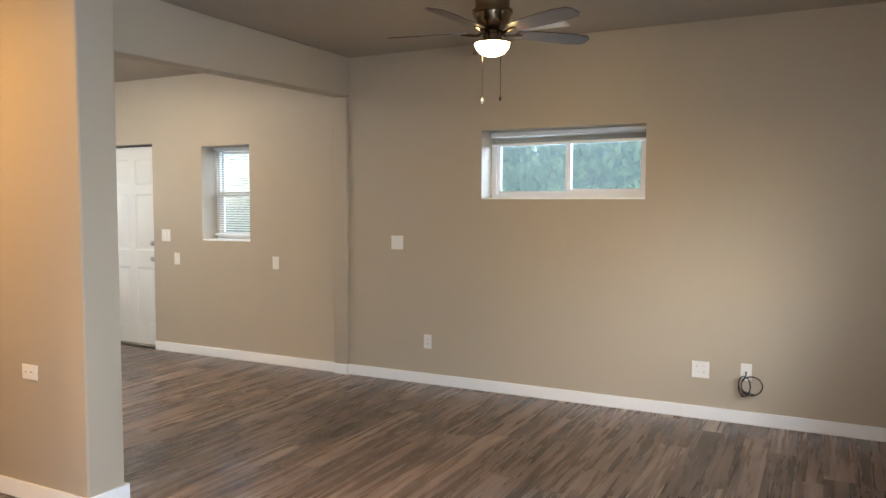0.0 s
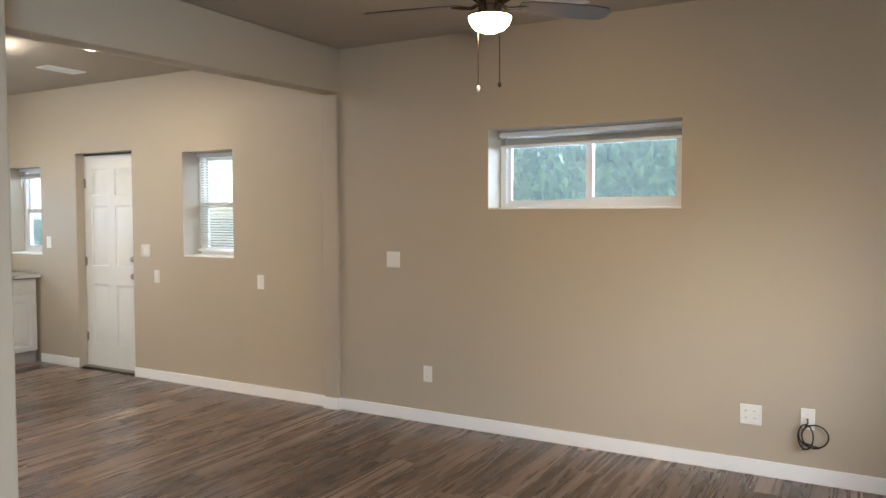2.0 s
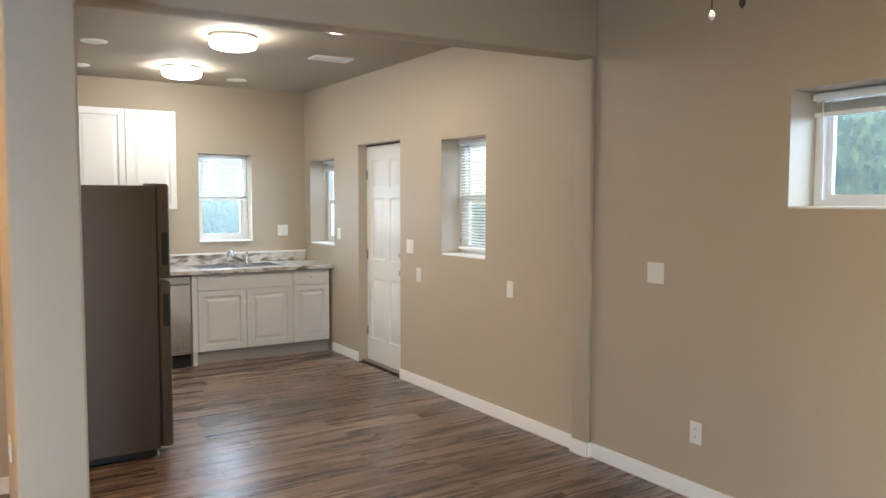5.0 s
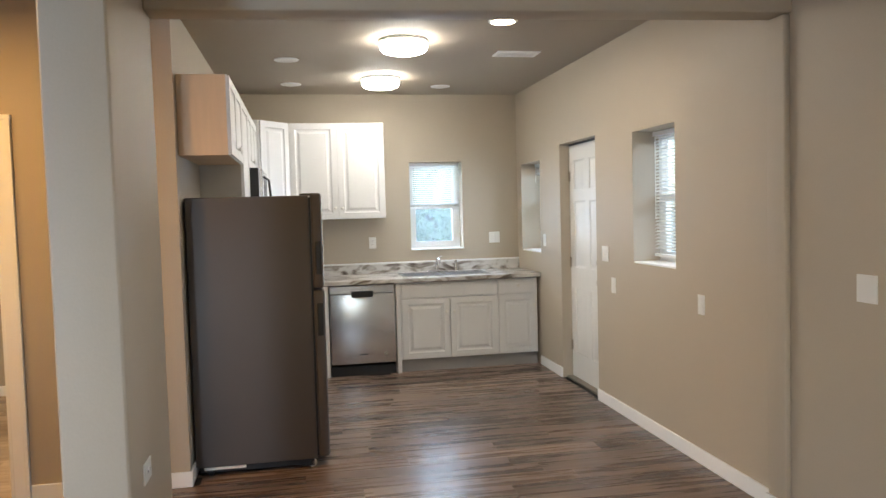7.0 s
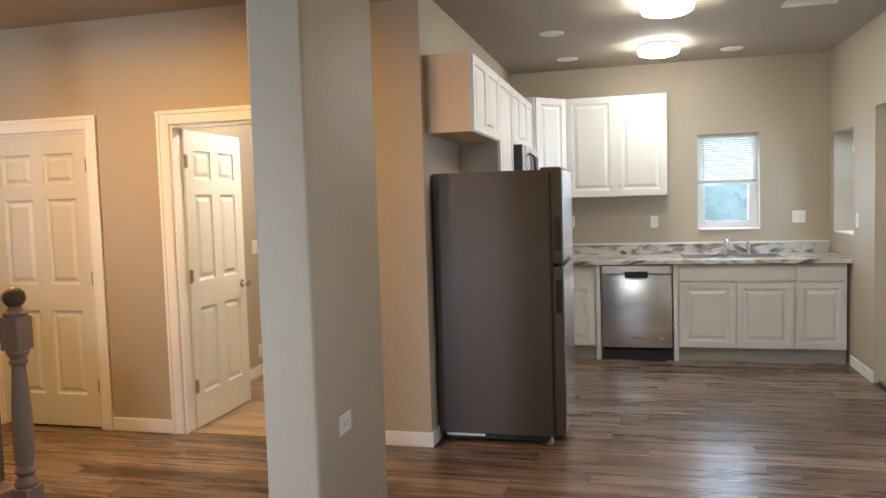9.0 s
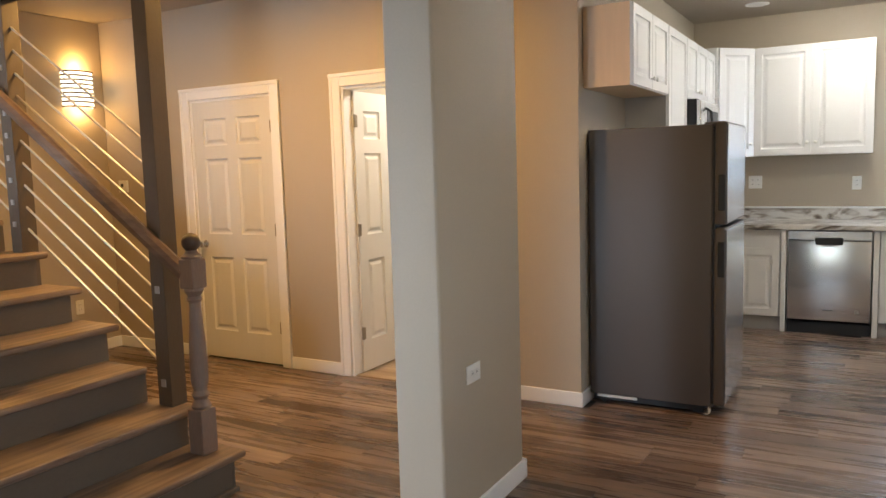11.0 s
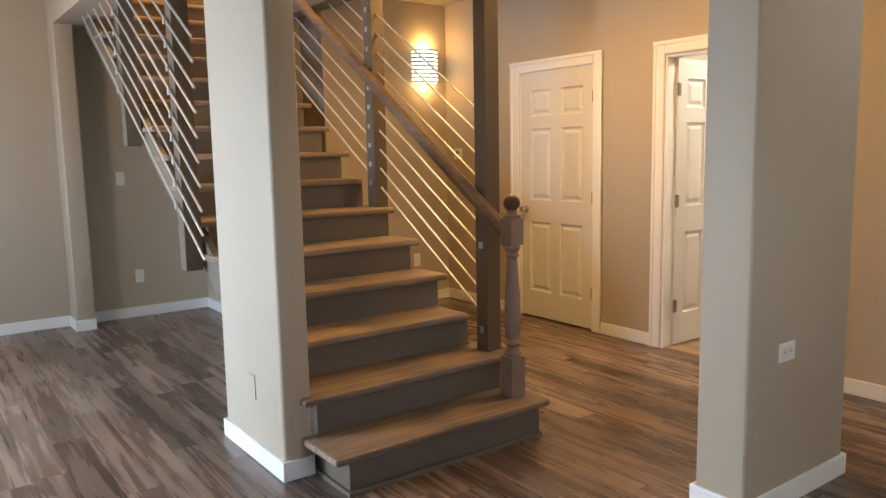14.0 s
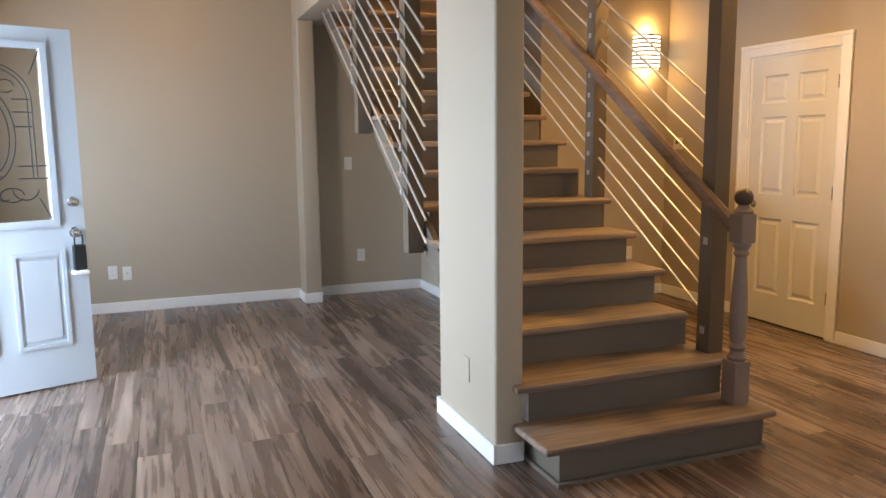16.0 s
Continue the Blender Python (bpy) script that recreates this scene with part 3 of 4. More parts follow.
    part("body", bx(-0.035, 0.035, 0.0, 0.04, 0.05, 0.20, 0.008), BLACK, lb)
    part("shackle", tube(bmesh.new(), [(-0.022, 0.02, 0.2), (-0.022, 0.02, 0.245)] + [(0.022 * math.cos(radians(q)), 0.02, 0.245 + 0.025 * math.sin(radians(q))) for q in range(170, 0, -20)] + [(0.022, 0.02, 0.245), (0.022, 0.02, 0.2)], 0.005), BLACK, lb)
    part("cover", bx(-0.05, 0.035, -0.04, 0.04, 0.03, 0.05, 0.006), PLATE, lb, "pale open key cover")
    part("dial", bx(-0.022, 0.022, 0.04, 0.044, 0.08, 0.17, 0.002), DARK, lb)


front_door()
e = thing("trim_front_door", "white front door frame", "door trim", kind="structure")
part("side_trim", bx(EX - 0.018, EX, -6.06, -5.97, 0, 2.16, 0.005), TRIM, e)
part("side_trim", bx(EX - 0.018, EX, -5.03, -4.94, 0, 2.16, 0.005), TRIM, e)
part("head_trim", bx(EX - 0.018, EX, -5.97, -5.03, 2.07, 2.16, 0.005), TRIM, e)


# ---- windows and blinds ----
def window(name, label, m, w, h, parts):
    """Window in a recess; local x along the opening, y outwards, z up from the sill. parts: slider or sash."""
    e = thing(name, label, "window", m, kind="structure")
    f = 0.04
    part("window_frame", plate(bmesh.new(), "y", 0, w, 0, h, 0, 0.07, [(f, w - f, f, h - f)]), VINYL, e)
    part("window_sill", bx(0, w, -0.195, 0, 0, 0.012, 0.003), TRIM, e, "white painted sill")
    if parts == "slider":
        c = w / 2
        a = (f, c + 0.02, f, h - f)
        b = (c - 0.02, w - f, f, h - f)
    else:
        c = h / 2
        a = (f, w - f, c - 0.015, h - f)
        b = (f, w - f, f, c + 0.02)
    for k, (r, y, s) in enumerate(((a, 0.035, 0.025), (b, 0.008, 0.04))):
        part("sash", plate(bmesh.new(), "y", *r, y, y + 0.026, [(r[0] + s, r[1] - s, r[2] + s, r[3] - s)]), VINYL, e)
        p = part("pane", bx(r[0] + s, r[1] - s, y + 0.021, y + 0.025, r[2] + s, r[3] - s), PANE, e)
        p.visible_shadow = False
    sc = part("insect_screen", bx(f, w - f, 0.063, 0.0635, f, h - f), SCREEN, e, "pale insect screen")
    sc.visible_shadow = False
    return e


def blind(label, m, w, drop, slats, stack):
    """Horizontal blind hanging from its head rail at the local origin; drop: how far it hangs."""
    e = thing("window_blind", label, "blind", m)
    part("head_rail", bx(0.005, w - 0.005, -0.02, 0.02, -0.03, 0, 0.003), TRIM, e)
    sh = bx(0.012, w - 0.012, -0.012, 0.012, -0.0006, 0.0006)
    me = mesh_of("slat", sh, SLAT)
    for i in range(slats):
        o = new("slat", me)
        o.parent = e
        o.matrix_basis = pose(0, 0, -0.042 - i * (drop - 0.06) / max(slats, 1), 34)
    if stack:
        for i in range(stack):
            o = new("slat", me)
            o.parent = e
            o.matrix_basis = pose(0, 0, -drop + 0.0035 * (i + 1), -4)
    part("bottom_rail", bx(0.008, w - 0.008, -0.013, 0.013, -drop - 0.02, -drop, 0.003), TRIM, e)
    for x in (0.09, w - 0.09):
        part("cord", tube(bmesh.new(), [(x, -0.014, -0.02), (x, -0.014, -drop)], 0.0012, 5), SLAT, e)
    part("wand", tube(bmesh.new(), [(0.06, -0.026, -0.03), (0.062, -0.028, -min(drop + 0.1, 0.6))], 0.004, 6), SLAT, e)


window("window_1", "white vinyl sliding window high on the wall", pose(1.148, 0.20, 1.525), 1.272, 0.537, "slider")
window("window_2", "white vinyl sash window in a deep recess", pose(-1.815, 0.20, 1.129), 0.598, 0.907, "sash")
window("window_3", "white vinyl sash window beside the counter", pose(-4.485, 0.20, 1.092), 0.62, 0.893, "sash")
window("window_4", "white vinyl sash window above the sink", pose(KX0 - 0.16, -1.155, 1.125, 0, 0, 90), 0.555, 0.91, "sash")
blind("white blind drawn up to the top of the window", pose(1.156, 0.165, 2.048, 0, -0.5), 1.256, 0.085, 0, 12)
blind("white blind lowered over the whole window", pose(-1.81, 0.165, 2.032), 0.588, 0.84, 34, 0)
blind("white blind drawn up to the top of the window", pose(-4.48, 0.165, 1.981), 0.61, 0.09, 0, 10)
blind("white blind lowered over the upper sash", pose(KX0 - 0.125, -1.15, 2.03, 0, 0, 90), 0.545, 0.46, 19, 6)

# ---- staircase ----
RISE, RUN, Y1 = 0.177, 0.272, -3.906
STEPS = 17


def nose(y):
    return RISE + (Y1 - y) * RISE / RUN


def staircase():
    e = thing("staircase", "worn brown wooden stairs with steel rod railing", "staircase", pose(-0.205, -0.06, 0))
    for i in range(STEPS):
        y, z = Y1 - RUN * i, RISE * (i + 1)
        x0 = (0.585, 0.60, 0.665)[min(i, 2)] if i not in (5,) else 0.60
        x1 = 1.79 if i < 2 else (1.728 if y > -4.95 else 1.825)
        x0 = 0.60 if i > 2 and i not in (6, 10) else x0
        back = y - RUN - 0.044
        bm = bx(x0, x1, back, y, z - 0.036, z, 0.014, 3)
        part("tread", bm, TREAD, e)
        xr = 1.715 if i < 2 else (1.725 if y > -4.95 else 1.774)
        part("riser", bx(0.66, xr, y - 0.045, y - 0.027, z - RISE + (0.001 if i else 0.0), z - 0.036), RISER, e)
        if i > 3:
            part("riser_back", bx(0.705, 1.77, y - 0.06, y - 0.046, z - RISE + 0.001, z - 0.037), TREAD, e, "bare reddish wood backing")
    # first two boxed steps, the strip at the floor and the raking stringers
    part("step_side", bx(1.698, 1.716, -4.25, -3.93, 0, RISE - 0.036), RISER, e, "pale scuffed side board")
    part("step_side", bx(1.698, 1.716, -4.25, -4.21, RISE, 2 * RISE - 0.036), TRIM, e, "white corner strip")
    part("step_side", bx(0.645, 0.66, -4.45, -3.93, 0, RISE - 0.036), RISER, e)
    part("shoe_mould", bx(0.645, 1.734, -3.93, -3.905, -0.004, 0.02, 0.005), RISER, e)
    part("shoe_mould", bx(1.714, 1.734, -4.25, -3.93, -0.004, 0.02, 0.005), RISER, e)
    for x0, x1 in ((0.662, 0.70), (1.775, 1.812)):
        ya, yb = (-4.45 if x0 < 1 else -4.96), -8.12
        LOW = -0.34 if x0 < 1 else -0.27
        TOPD = -0.195 if x0 < 1 else -0.10
        bm = bmesh.new()
        vs = [bm.verts.new((x, y, max(nose(y) + dz, 0.0))) for x in (x0, x1) for y, dz in ((ya, LOW), (yb, LOW), (yb, TOPD), (ya, TOPD))]
        for f in ((0, 1, 2, 3), (4, 5, 6, 7), (0, 1, 5, 4), (1, 2, 6, 5), (2, 3, 7, 6), (3, 0, 4, 7)):
            bm.faces.new([vs[k] for k in f])
        part("stringer", bm, RISER, e, "painted raking stringer")
    # posts
    part("post", bx(0.592, 0.684, -4.366, -4.274, 2 * RISE, 2.40, 0.004), POST, e, "dark painted square post")
    for y in (-5.41, -6.56, -7.68):
        part("post", bx(0.592, 0.684, y - 0.046, y + 0.046, nose(y) - 0.42, 2.40, 0.004), POST, e)
    for y in (-5.30, -6.33):
        part("post", bx(1.829, 1.921, y - 0.046, y + 0.046, nose(y) - 0.28, 2.45, 0.004), POST, e)
    for z in (0.45, 0.90):
        part("bracket", bx(0.685, 0.689, -4.335, -4.305, z, z + 0.035), ROD, e, "small steel bracket")
    # rods, parallel to the pitch
    for k in range(10):
        dz = 0.06 + 0.118 * k
        for x, ya in ((0.638, -4.366), (1.931, -4.93)):
            yb = -8.1
            top = 2.40
            if nose(yb) + dz > top:
                yb = ya + (nose(ya) + dz - top) * RUN / RISE
            if yb > ya - 0.1:
                continue
            part("rod", tube(bmesh.new(), [(x, ya, nose(ya) + dz), (x, yb, nose(yb) + dz)], 0.0062, 8), ROD, e)
            for y in ((-5.41, -6.56) if x < 1 else (-5.30, -6.33)):
                z = nose(y) + dz
                if y > yb:
                    xo = 0.690 if x < 1 else 1.945
                    part("rod_clip", bx(xo - 0.006, xo, y - 0.012, y + 0.012, z - 0.014, z + 0.014), ROD, e)
    # handrail and its brackets
    pts = [(0.715, -4.09, 1.005), (0.715, -4.38, 1.20), (0.715, -6.9, 1.20 + 2.52 * 0.675)]
    bm = bmesh.new()
    d = Vector((0, -2.81, 1.905)).normalized()
    n = Vector((0, d.z, -d.y))
    prof = [(-0.028, -0.022), (-0.032, 0.006), (-0.022, 0.028), (0.0, 0.036), (0.022, 0.028), (0.032, 0.006), (0.028, -0.022)]
    rings = [[bm.verts.new(Vector(p) + Vector((u, 0, 0)) + n * v) for u, v in prof] for p in (pts[0], pts[2])]
    for k in range(7):
        bm.faces.new((rings[0][k], rings[0][(k + 1) % 7], rings[1][(k + 1) % 7], rings[1][k]))
    bm.faces.new(rings[0])
    bm.faces.new(rings[1])
    part("handrail", bm, RAIL, e, "dark brown wooden handrail")
    # turned newel post on the first tread
    nx, ny, b = 0.70, -4.06, RISE
    bm = bx(nx - 0.045, nx + 0.045, ny - 0.045, ny + 0.045, b, b + 0.21, 0.006)
    lathe(bm, [(0.040, b + 0.21), (0.046, b + 0.225), (0.036, b + 0.24), (0.030, b + 0.255), (0.042, b + 0.275), (0.030, b + 0.295), (0.038, b + 0.33), (0.041, b + 0.40), (0.037, b + 0.52),
               (0.029, b + 0.64), (0.025, b + 0.70), (0.036, b + 0.715), (0.028, b + 0.73), (0.044, b + 0.755), (0.040, b + 0.77)], (nx, ny, 0), 20)
    box(bm, nx - 0.043, nx + 0.043, ny - 0.043, ny + 0.043, b + 0.765, b + 0.90, 0.008)
    lathe(bm, [(0.043, b + 0.90), (0.047, b + 0.912), (0.030, b + 0.925), (0.022, b + 0.94)], (nx, ny, 0), 20)
    newel = part("newel_post", bm, NEWEL, e, "turned greyish wooden newel post")
    part("newel_ball", lathe(bmesh.new(), [(0.020, b + 0.935)] + [(0.042 * math.sin(radians(a)), b + 0.973 - 0.042 * math.cos(radians(a))) for a in range(30, 180, 15)] + [(0.003, b + 1.016)], (nx, ny, 0), 20), KNOBW, newel, "dark wooden ball")


staircase()


# ---- kitchen ----
def cab_door(parent, name, w, h, m, pull):
    """A raised-panel cabinet door, front towards local -y, with a small pull at (x, z)."""
    d = part(name, panelled(w, h, 0.019, [(0.055, w - 0.055, 0.055, h - 0.055)] if h > 0.25 else [], False, 0.011), CAB, parent)
    d.matrix_basis = m
    if pull:
        k = part("pull", lathe(bmesh.new(), [(0.006, 0), (0.005, -0.012), (0.014, -0.018), (0.015, -0.024), (0.009, -0.028)], (pull[0], 0, pull[1]), 14, "y"), PLATE, d, "small white knob")
    return d


BX, CH = -3.93, 0.90


def base_cabinet(label, y0, y1, doors, drawers):
    """Unit against the west wall with its front at BX; doors and drawers as y ranges with a knob place."""
    e = thing("base_cabinet", label, "cabinet", pose(BX, y0, 0, 0, 0, 90), group="kitchen base cabinets")
    w = y1 - y0
    part("body", bx(0, w, 0.020, 0.64, 0.12, CH - 0.035, 0.002), CAB, e)
    part("toe_kick", bx(0, w, 0.045, 0.60, 0.0, 0.12), KICK, e, "grey toe kick")
    for a, b, px, pz in doors:
        cab_door(e, "door", b - a, 0.572, pose(a, 0, 0.128), (px, pz))
    for a, b, k in drawers:
        cab_door(e, "drawer_front", b - a, 0.138, pose(a, 0, 0.714), ((b - a) / 2, 0.07) if k else None)
    return e


base_cabinet("white sink cabinet with two raised-panel doors", -1.375, -0.425, [(0.012, 0.470, 0.425, 0.44), (0.478, 0.938, 0.035, 0.44)], [(0.012, 0.938, False)])
base_cabinet("white narrow cabinet with one door and a drawer", -0.425, -0.025, [(0.008, 0.388, 0.353, 0.46)], [(0.008, 0.388, True)])
base_cabinet("white corner cabinet with one raised-panel door", -2.94, -2.095, [(0.50, 0.835, 0.28, 0.46)], [])
e = thing("filler_panel", "white upright panel beside the dishwasher", "panel", pose(BX, -1.42, 0), group="dishwasher panels")
part("board", bx(-0.62, 0.01, 0.0, 0.04, 0.0, CH - 0.035, 0.002), CAB, e)
copy_thing(e, pose(BX, -2.09, 0))


def dishwasher():
    e = thing("dishwasher", "stainless steel dishwasher below the counter", "dishwasher", pose(BX, -2.045, 0, 0, 0, 90))
    w = 0.62
    part("body", bx(0.01, w - 0.01, 0.03, 0.58, 0.09, CH - 0.045), DARK, e)
    part("door_panel", bx(0.006, w - 0.006, -0.012, 0.03, 0.115, 0.775, 0.008, 3), STEEL, e)
    part("control_strip", bx(0.006, w - 0.006, -0.006, 0.03, 0.778, CH - 0.048, 0.004), STEEL, e, "grey control strip")
    part("handle_recess", bx(0.21, 0.41, -0.017, -0.010, 0.74, 0.80, 0.003), BLACK, e, "black pocket handle")
    part("handle_lip", bx(0.24, 0.38, -0.026, -0.016, 0.728, 0.742, 0.003), CHROME, e)
    part("badge", bx(0.27, 0.35, -0.0135, -0.0115, 0.20, 0.208), DARK, e)
    part("sticker", lathe(bmesh.new(), [(0.016, -0.0115), (0.016, -0.0130)], (0.52, 0, 0.2), 14, "y"), KICK, e)
    part("kick_plate", bx(0.006, w - 0.006, 0.03, 0.06, 0.0, 0.11), BLACK, e, "black kick plate")


dishwasher()
# worktop, backsplash and sink
bm = plate(bmesh.new(), "z", KX0, BX + 0.03, -2.94, -0.002, CH - 0.035, CH, [(-4.44, -4.05, -1.30, -0.50)])
e = thing("countertop", "marbled grey laminate worktop with backsplash", "countertop")
part("slab", bm, TOP, e)
part("front_edge", bx(BX + 0.03, BX + 0.036, -2.94, -0.002, CH - 0.038, CH - 0.001, 0.002), TOP, e)
# dark strip painted as the shadow line below the worktop's front
part("shadow_edge", bx(BX + 0.006, BX + 0.032, -2.30, -0.004, CH - 0.043, CH - 0.036), DARK, e, "dark strip for the shadow under the worktop")
part("backsplash", bx(KX0, KX0 + 0.02, -2.94, -0.002, CH, CH + 0.095, 0.004), TOP, e)
part("backsplash_cap", bx(KX0, KX0 + 0.026, -2.94, -0.002, CH + 0.096, CH + 0.112, 0.004), TRIM, e, "white cap strip")
e = thing("kitchen_sink", "double-bowl stainless steel sink", "sink")
part("rim", plate(bmesh.new(), "z", -4.47, -4.02, -1.33, -0.47, CH + 0.001, CH + 0.007, [(-4.40, -4.055, -1.295, -0.92), (-4.40, -4.055, -0.88, -0.505)]), STEEL, e)
for y0, y1 in ((-1.295, -0.92), (-0.88, -0.505)):
    bm = bx(-4.40, -4.055, y0, y1, CH - 0.17, CH + 0.004, 0.0)
    bm.faces.ensure_lookup_table()
    bmesh.ops.delete(bm, geom=[f for f in bm.faces if f.normal.z > 0.9], context="FACES_ONLY")
    part("bowl", bm, SHADEDSTEEL, e, "shaded brushed steel bowl")
    part("drain", lathe(bmesh.new(), [(0.04, CH - 0.169), (0.035, CH - 0.165), (0.01, CH - 0.166)], (-4.23, (y0 + y1) / 2, 0), 16), CHROME, e)
e = thing("faucet", "chrome kitchen faucet with side sprayer", "faucet", pose(-4.435, -0.93, CH + 0.007))
part("base", bx(-0.025, 0.025, -0.11, 0.11, 0, 0.012, 0.005), CHROME, e)
part("spout", tube(bmesh.new(), [(0, 0, 0.01), (0, 0, 0.07), (0.03, 0, 0.11), (0.10, 0, 0.135), (0.17, 0, 0.125), (0.185, 0, 0.10)], 0.011, 10), CHROME, e)
part("lever", tube(bmesh.new(), [(0, 0, 0.09), (-0.01, 0, 0.13), (0.02, 0.05, 0.155)], 0.008, 8), CHROME, e)
part("sprayer", lathe(bmesh.new(), [(0.018, 0.0), (0.016, 0.03), (0.012, 0.05), (0.015, 0.10), (0.008, 0.115)], (0, 0.2, 0), 14), CHROME, e)


def wall_cabinet(label, m, w, h, d, doors, side=None):
    e = thing("wall_cabinet", label, "cabinet", m, group="kitchen wall cabinets")
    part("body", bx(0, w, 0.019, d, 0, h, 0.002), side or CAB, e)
    if side:
        part("face_frame", plate(bmesh.new(), "y", 0, w, 0, h, 0.012, 0.0192, [(0.03, w - 0.03, 0.03, h - 0.03)]), CAB, e)
    for a, b, px, pz in doors:
        cab_door(e, "door", b - a, h - 0.012, pose(a, -0.002, 0.006), (px, pz))
    return e


UH = 0.935
wall_cabinet("white double-door wall cabinet beside the window", pose(-4.31, -2.363, 1.472, 0, 0, 90), 0.92, UH, 0.328, [(0.006, 0.457, 0.42, 0.10), (0.463, 0.914, 0.03, 0.10)])
# diagonal corner cabinet
e = thing("wall_cabinet", "white diagonal corner wall cabinet", "cabinet", pose(KX0, -2.94, 1.472), group="kitchen wall cabinets")
bm = bmesh.new()
foot = [(0.002, 0.002), (0.61, 0.002), (0.61, 0.31), (0.325, 0.573), (0.002, 0.573)]
lo = [bm.verts.new((x, y, 0)) for x, y in foot]
hi = [bm.verts.new((x, y, UH)) for x, y in foot]
bm.faces.new(lo)
bm.faces.new(hi)
for k in range(5):
    bm.faces.new((lo[k], lo[(k + 1) % 5], hi[(k + 1) % 5], hi[k]))
part("body", bm, CAB, e)
ang = math.degrees(math.atan2(-0.263, 0.285))
d = cab_door(e, "door", 0.36, UH - 0.016, pose(0.614, 0.336, 0.008, 0, 0, ang + 180), (0.32, 0.1))
wall_cabinet("white cabinet above the microwave", pose(-2.885, -2.645, 1.905, 0, 0, 180), 0.80, 0.44, 0.292, [(0.006, 0.397, 0.36, 0.06), (0.403, 0.794, 0.035, 0.06)])
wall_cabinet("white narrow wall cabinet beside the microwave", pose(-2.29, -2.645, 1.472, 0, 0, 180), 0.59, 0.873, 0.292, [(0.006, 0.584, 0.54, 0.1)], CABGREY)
wall_cabinet("white wall cabinet with a bare maple side above the refrigerator", pose(-1.42, -2.645, 1.885, 0, 0, 180), 0.865, 0.46, 0.292, [(0.006, 0.43, 0.39, 0.06), (0.436, 0.859, 0.04, 0.06)], CABRAW)
wall_cabinet("white narrow wall cabinet next to the corner", pose(-3.69, -2.645, 1.905, 0, 0, 180), 0.33, 0.44, 0.292, [(0.006, 0.324, 0.29, 0.06)])


def microwave():
    e = thing("microwave", "stainless steel microwave below its cabinet", "microwave", pose(-2.895, -2.55, 1.49, 0, 0, 180))
    part("body", bx(0, 0.77, 0.03, 0.385, 0, 0.41, 0.004), BLACK, e)
    part("door_panel", bx(0.16, 0.768, 0.0, 0.03, 0.012, 0.40, 0.006), STEEL, e)
    part("window", bx(0.26, 0.70, -0.003, 0.001, 0.07, 0.34), BLACK, e, "dark glass window")
    part("control_panel", bx(0.002, 0.157, 0.0, 0.03, 0.012, 0.40, 0.006), STEEL, e)
    part("handle", tube(bmesh.new(), [(0.19, 0, 0.06), (0.19, -0.04, 0.09), (0.19, -0.05, 0.2), (0.19, -0.04, 0.32), (0.19, 0, 0.35)], 0.010, 10), BLACK, e)


microwave()


def refrigerator():
    """Local x runs west along the wall, front towards local -y (north)."""
    e = thing("refrigerator", "grey refrigerator with stainless doors and a top freezer", "refrigerator", pose(-1.47, -2.222, 0, 0, 0, 180))
    W, D, H = 0.68, 0.705, 1.645
    part("body", bx(0, W, 0.0, D, 0.055, H, 0.010, 3), FRIDGE, e)
    part("base_grille", bx(0.02, W - 0.02, 0.02, 0.10, 0.012, 0.055), BLACK, e)
    part("rear_base", bx(0.02, W - 0.02, 0.10, D - 0.02, 0.02, 0.055), BLACK, e)
    part("gasket", bx(0.012, W - 0.012, -0.012, 0.0, 0.07, H - 0.012), BLACK, e)
    part("fridge_door", bx(0, W, -0.074, -0.012, 0.065, 1.075, 0.014, 3), FRIDGE, e)
    part("door_skin", bx(0.012, W - 0.012, -0.078, -0.0735, 0.077, 1.063, 0.003), STEEL, e, "stainless door skin")
    part("freezer_door", bx(0, W, -0.074, -0.012, 1.090, H + 0.012, 0.014, 3), FRIDGE, e)
    part("door_skin", bx(0.012, W - 0.012, -0.078, -0.0735, 1.102, H, 0.003), STEEL, e, "stainless door skin")
    part("handle", bx(-0.004, 0.02, -0.066, -0.028, 0.80, 1.00, 0.006), BLACK, e, "dark recessed side grip")
    part("handle", bx(-0.004, 0.02, -0.066, -0.028, 1.17, 1.37, 0.006), BLACK, e, "dark recessed side grip")
    part("hinge_cover", bx(0.02, 0.10, -0.06, 0.05, H - 0.002, H + 0.013, 0.005), FRIDGE, e)
    part("floor_strip", bx(0.0, 0.012, 0.42, 0.66, 0.040, 0.054), PLATE, e)
    for x in (0.02, W - 0.045):
        part("roller", lathe(bmesh.new(), [(0.012, 0), (0.026, 0.003), (0.026, 0.022), (0.012, 0.025)], (x, 0.03, 0.026), 14, "x"), PLATE, e, "pale front roller")
        part("rear_roller", lathe(bmesh.new(), [(0.012, 0), (0.022, 0.003), (0.022, 0.022), (0.012, 0.025)], (x, D - 0.08, 0.022), 14, "x"), BLACK, e)


refrigerator()

# ---- ceiling lights and vents ----
for x, y in ((-2.19, -1.52), (-3.68, -1.527)):
    e = thing("ceiling_light", "round white flush ceiling light, switched on", "ceiling light", pose(x, y, CEIL), group="kitchen dome lights")
    part("base", lathe(bmesh.new(), [(0.150, 0), (0.168, -0.004), (0.170, -0.022), (0.165, -0.026), (0.1, -0.026)], (0, 0, 0), 32), TRIM, e)
    part("diffuser", lathe(bmesh.new(), [(0.163, -0.026), (0.168, -0.040), (0.166, -0.062), (0.150, -0.084), (0.11, -0.096), (0.05, -0.102), (0.005, -0.103)], (0, 0, 0), 32), DOME, e, "glowing white diffuser")
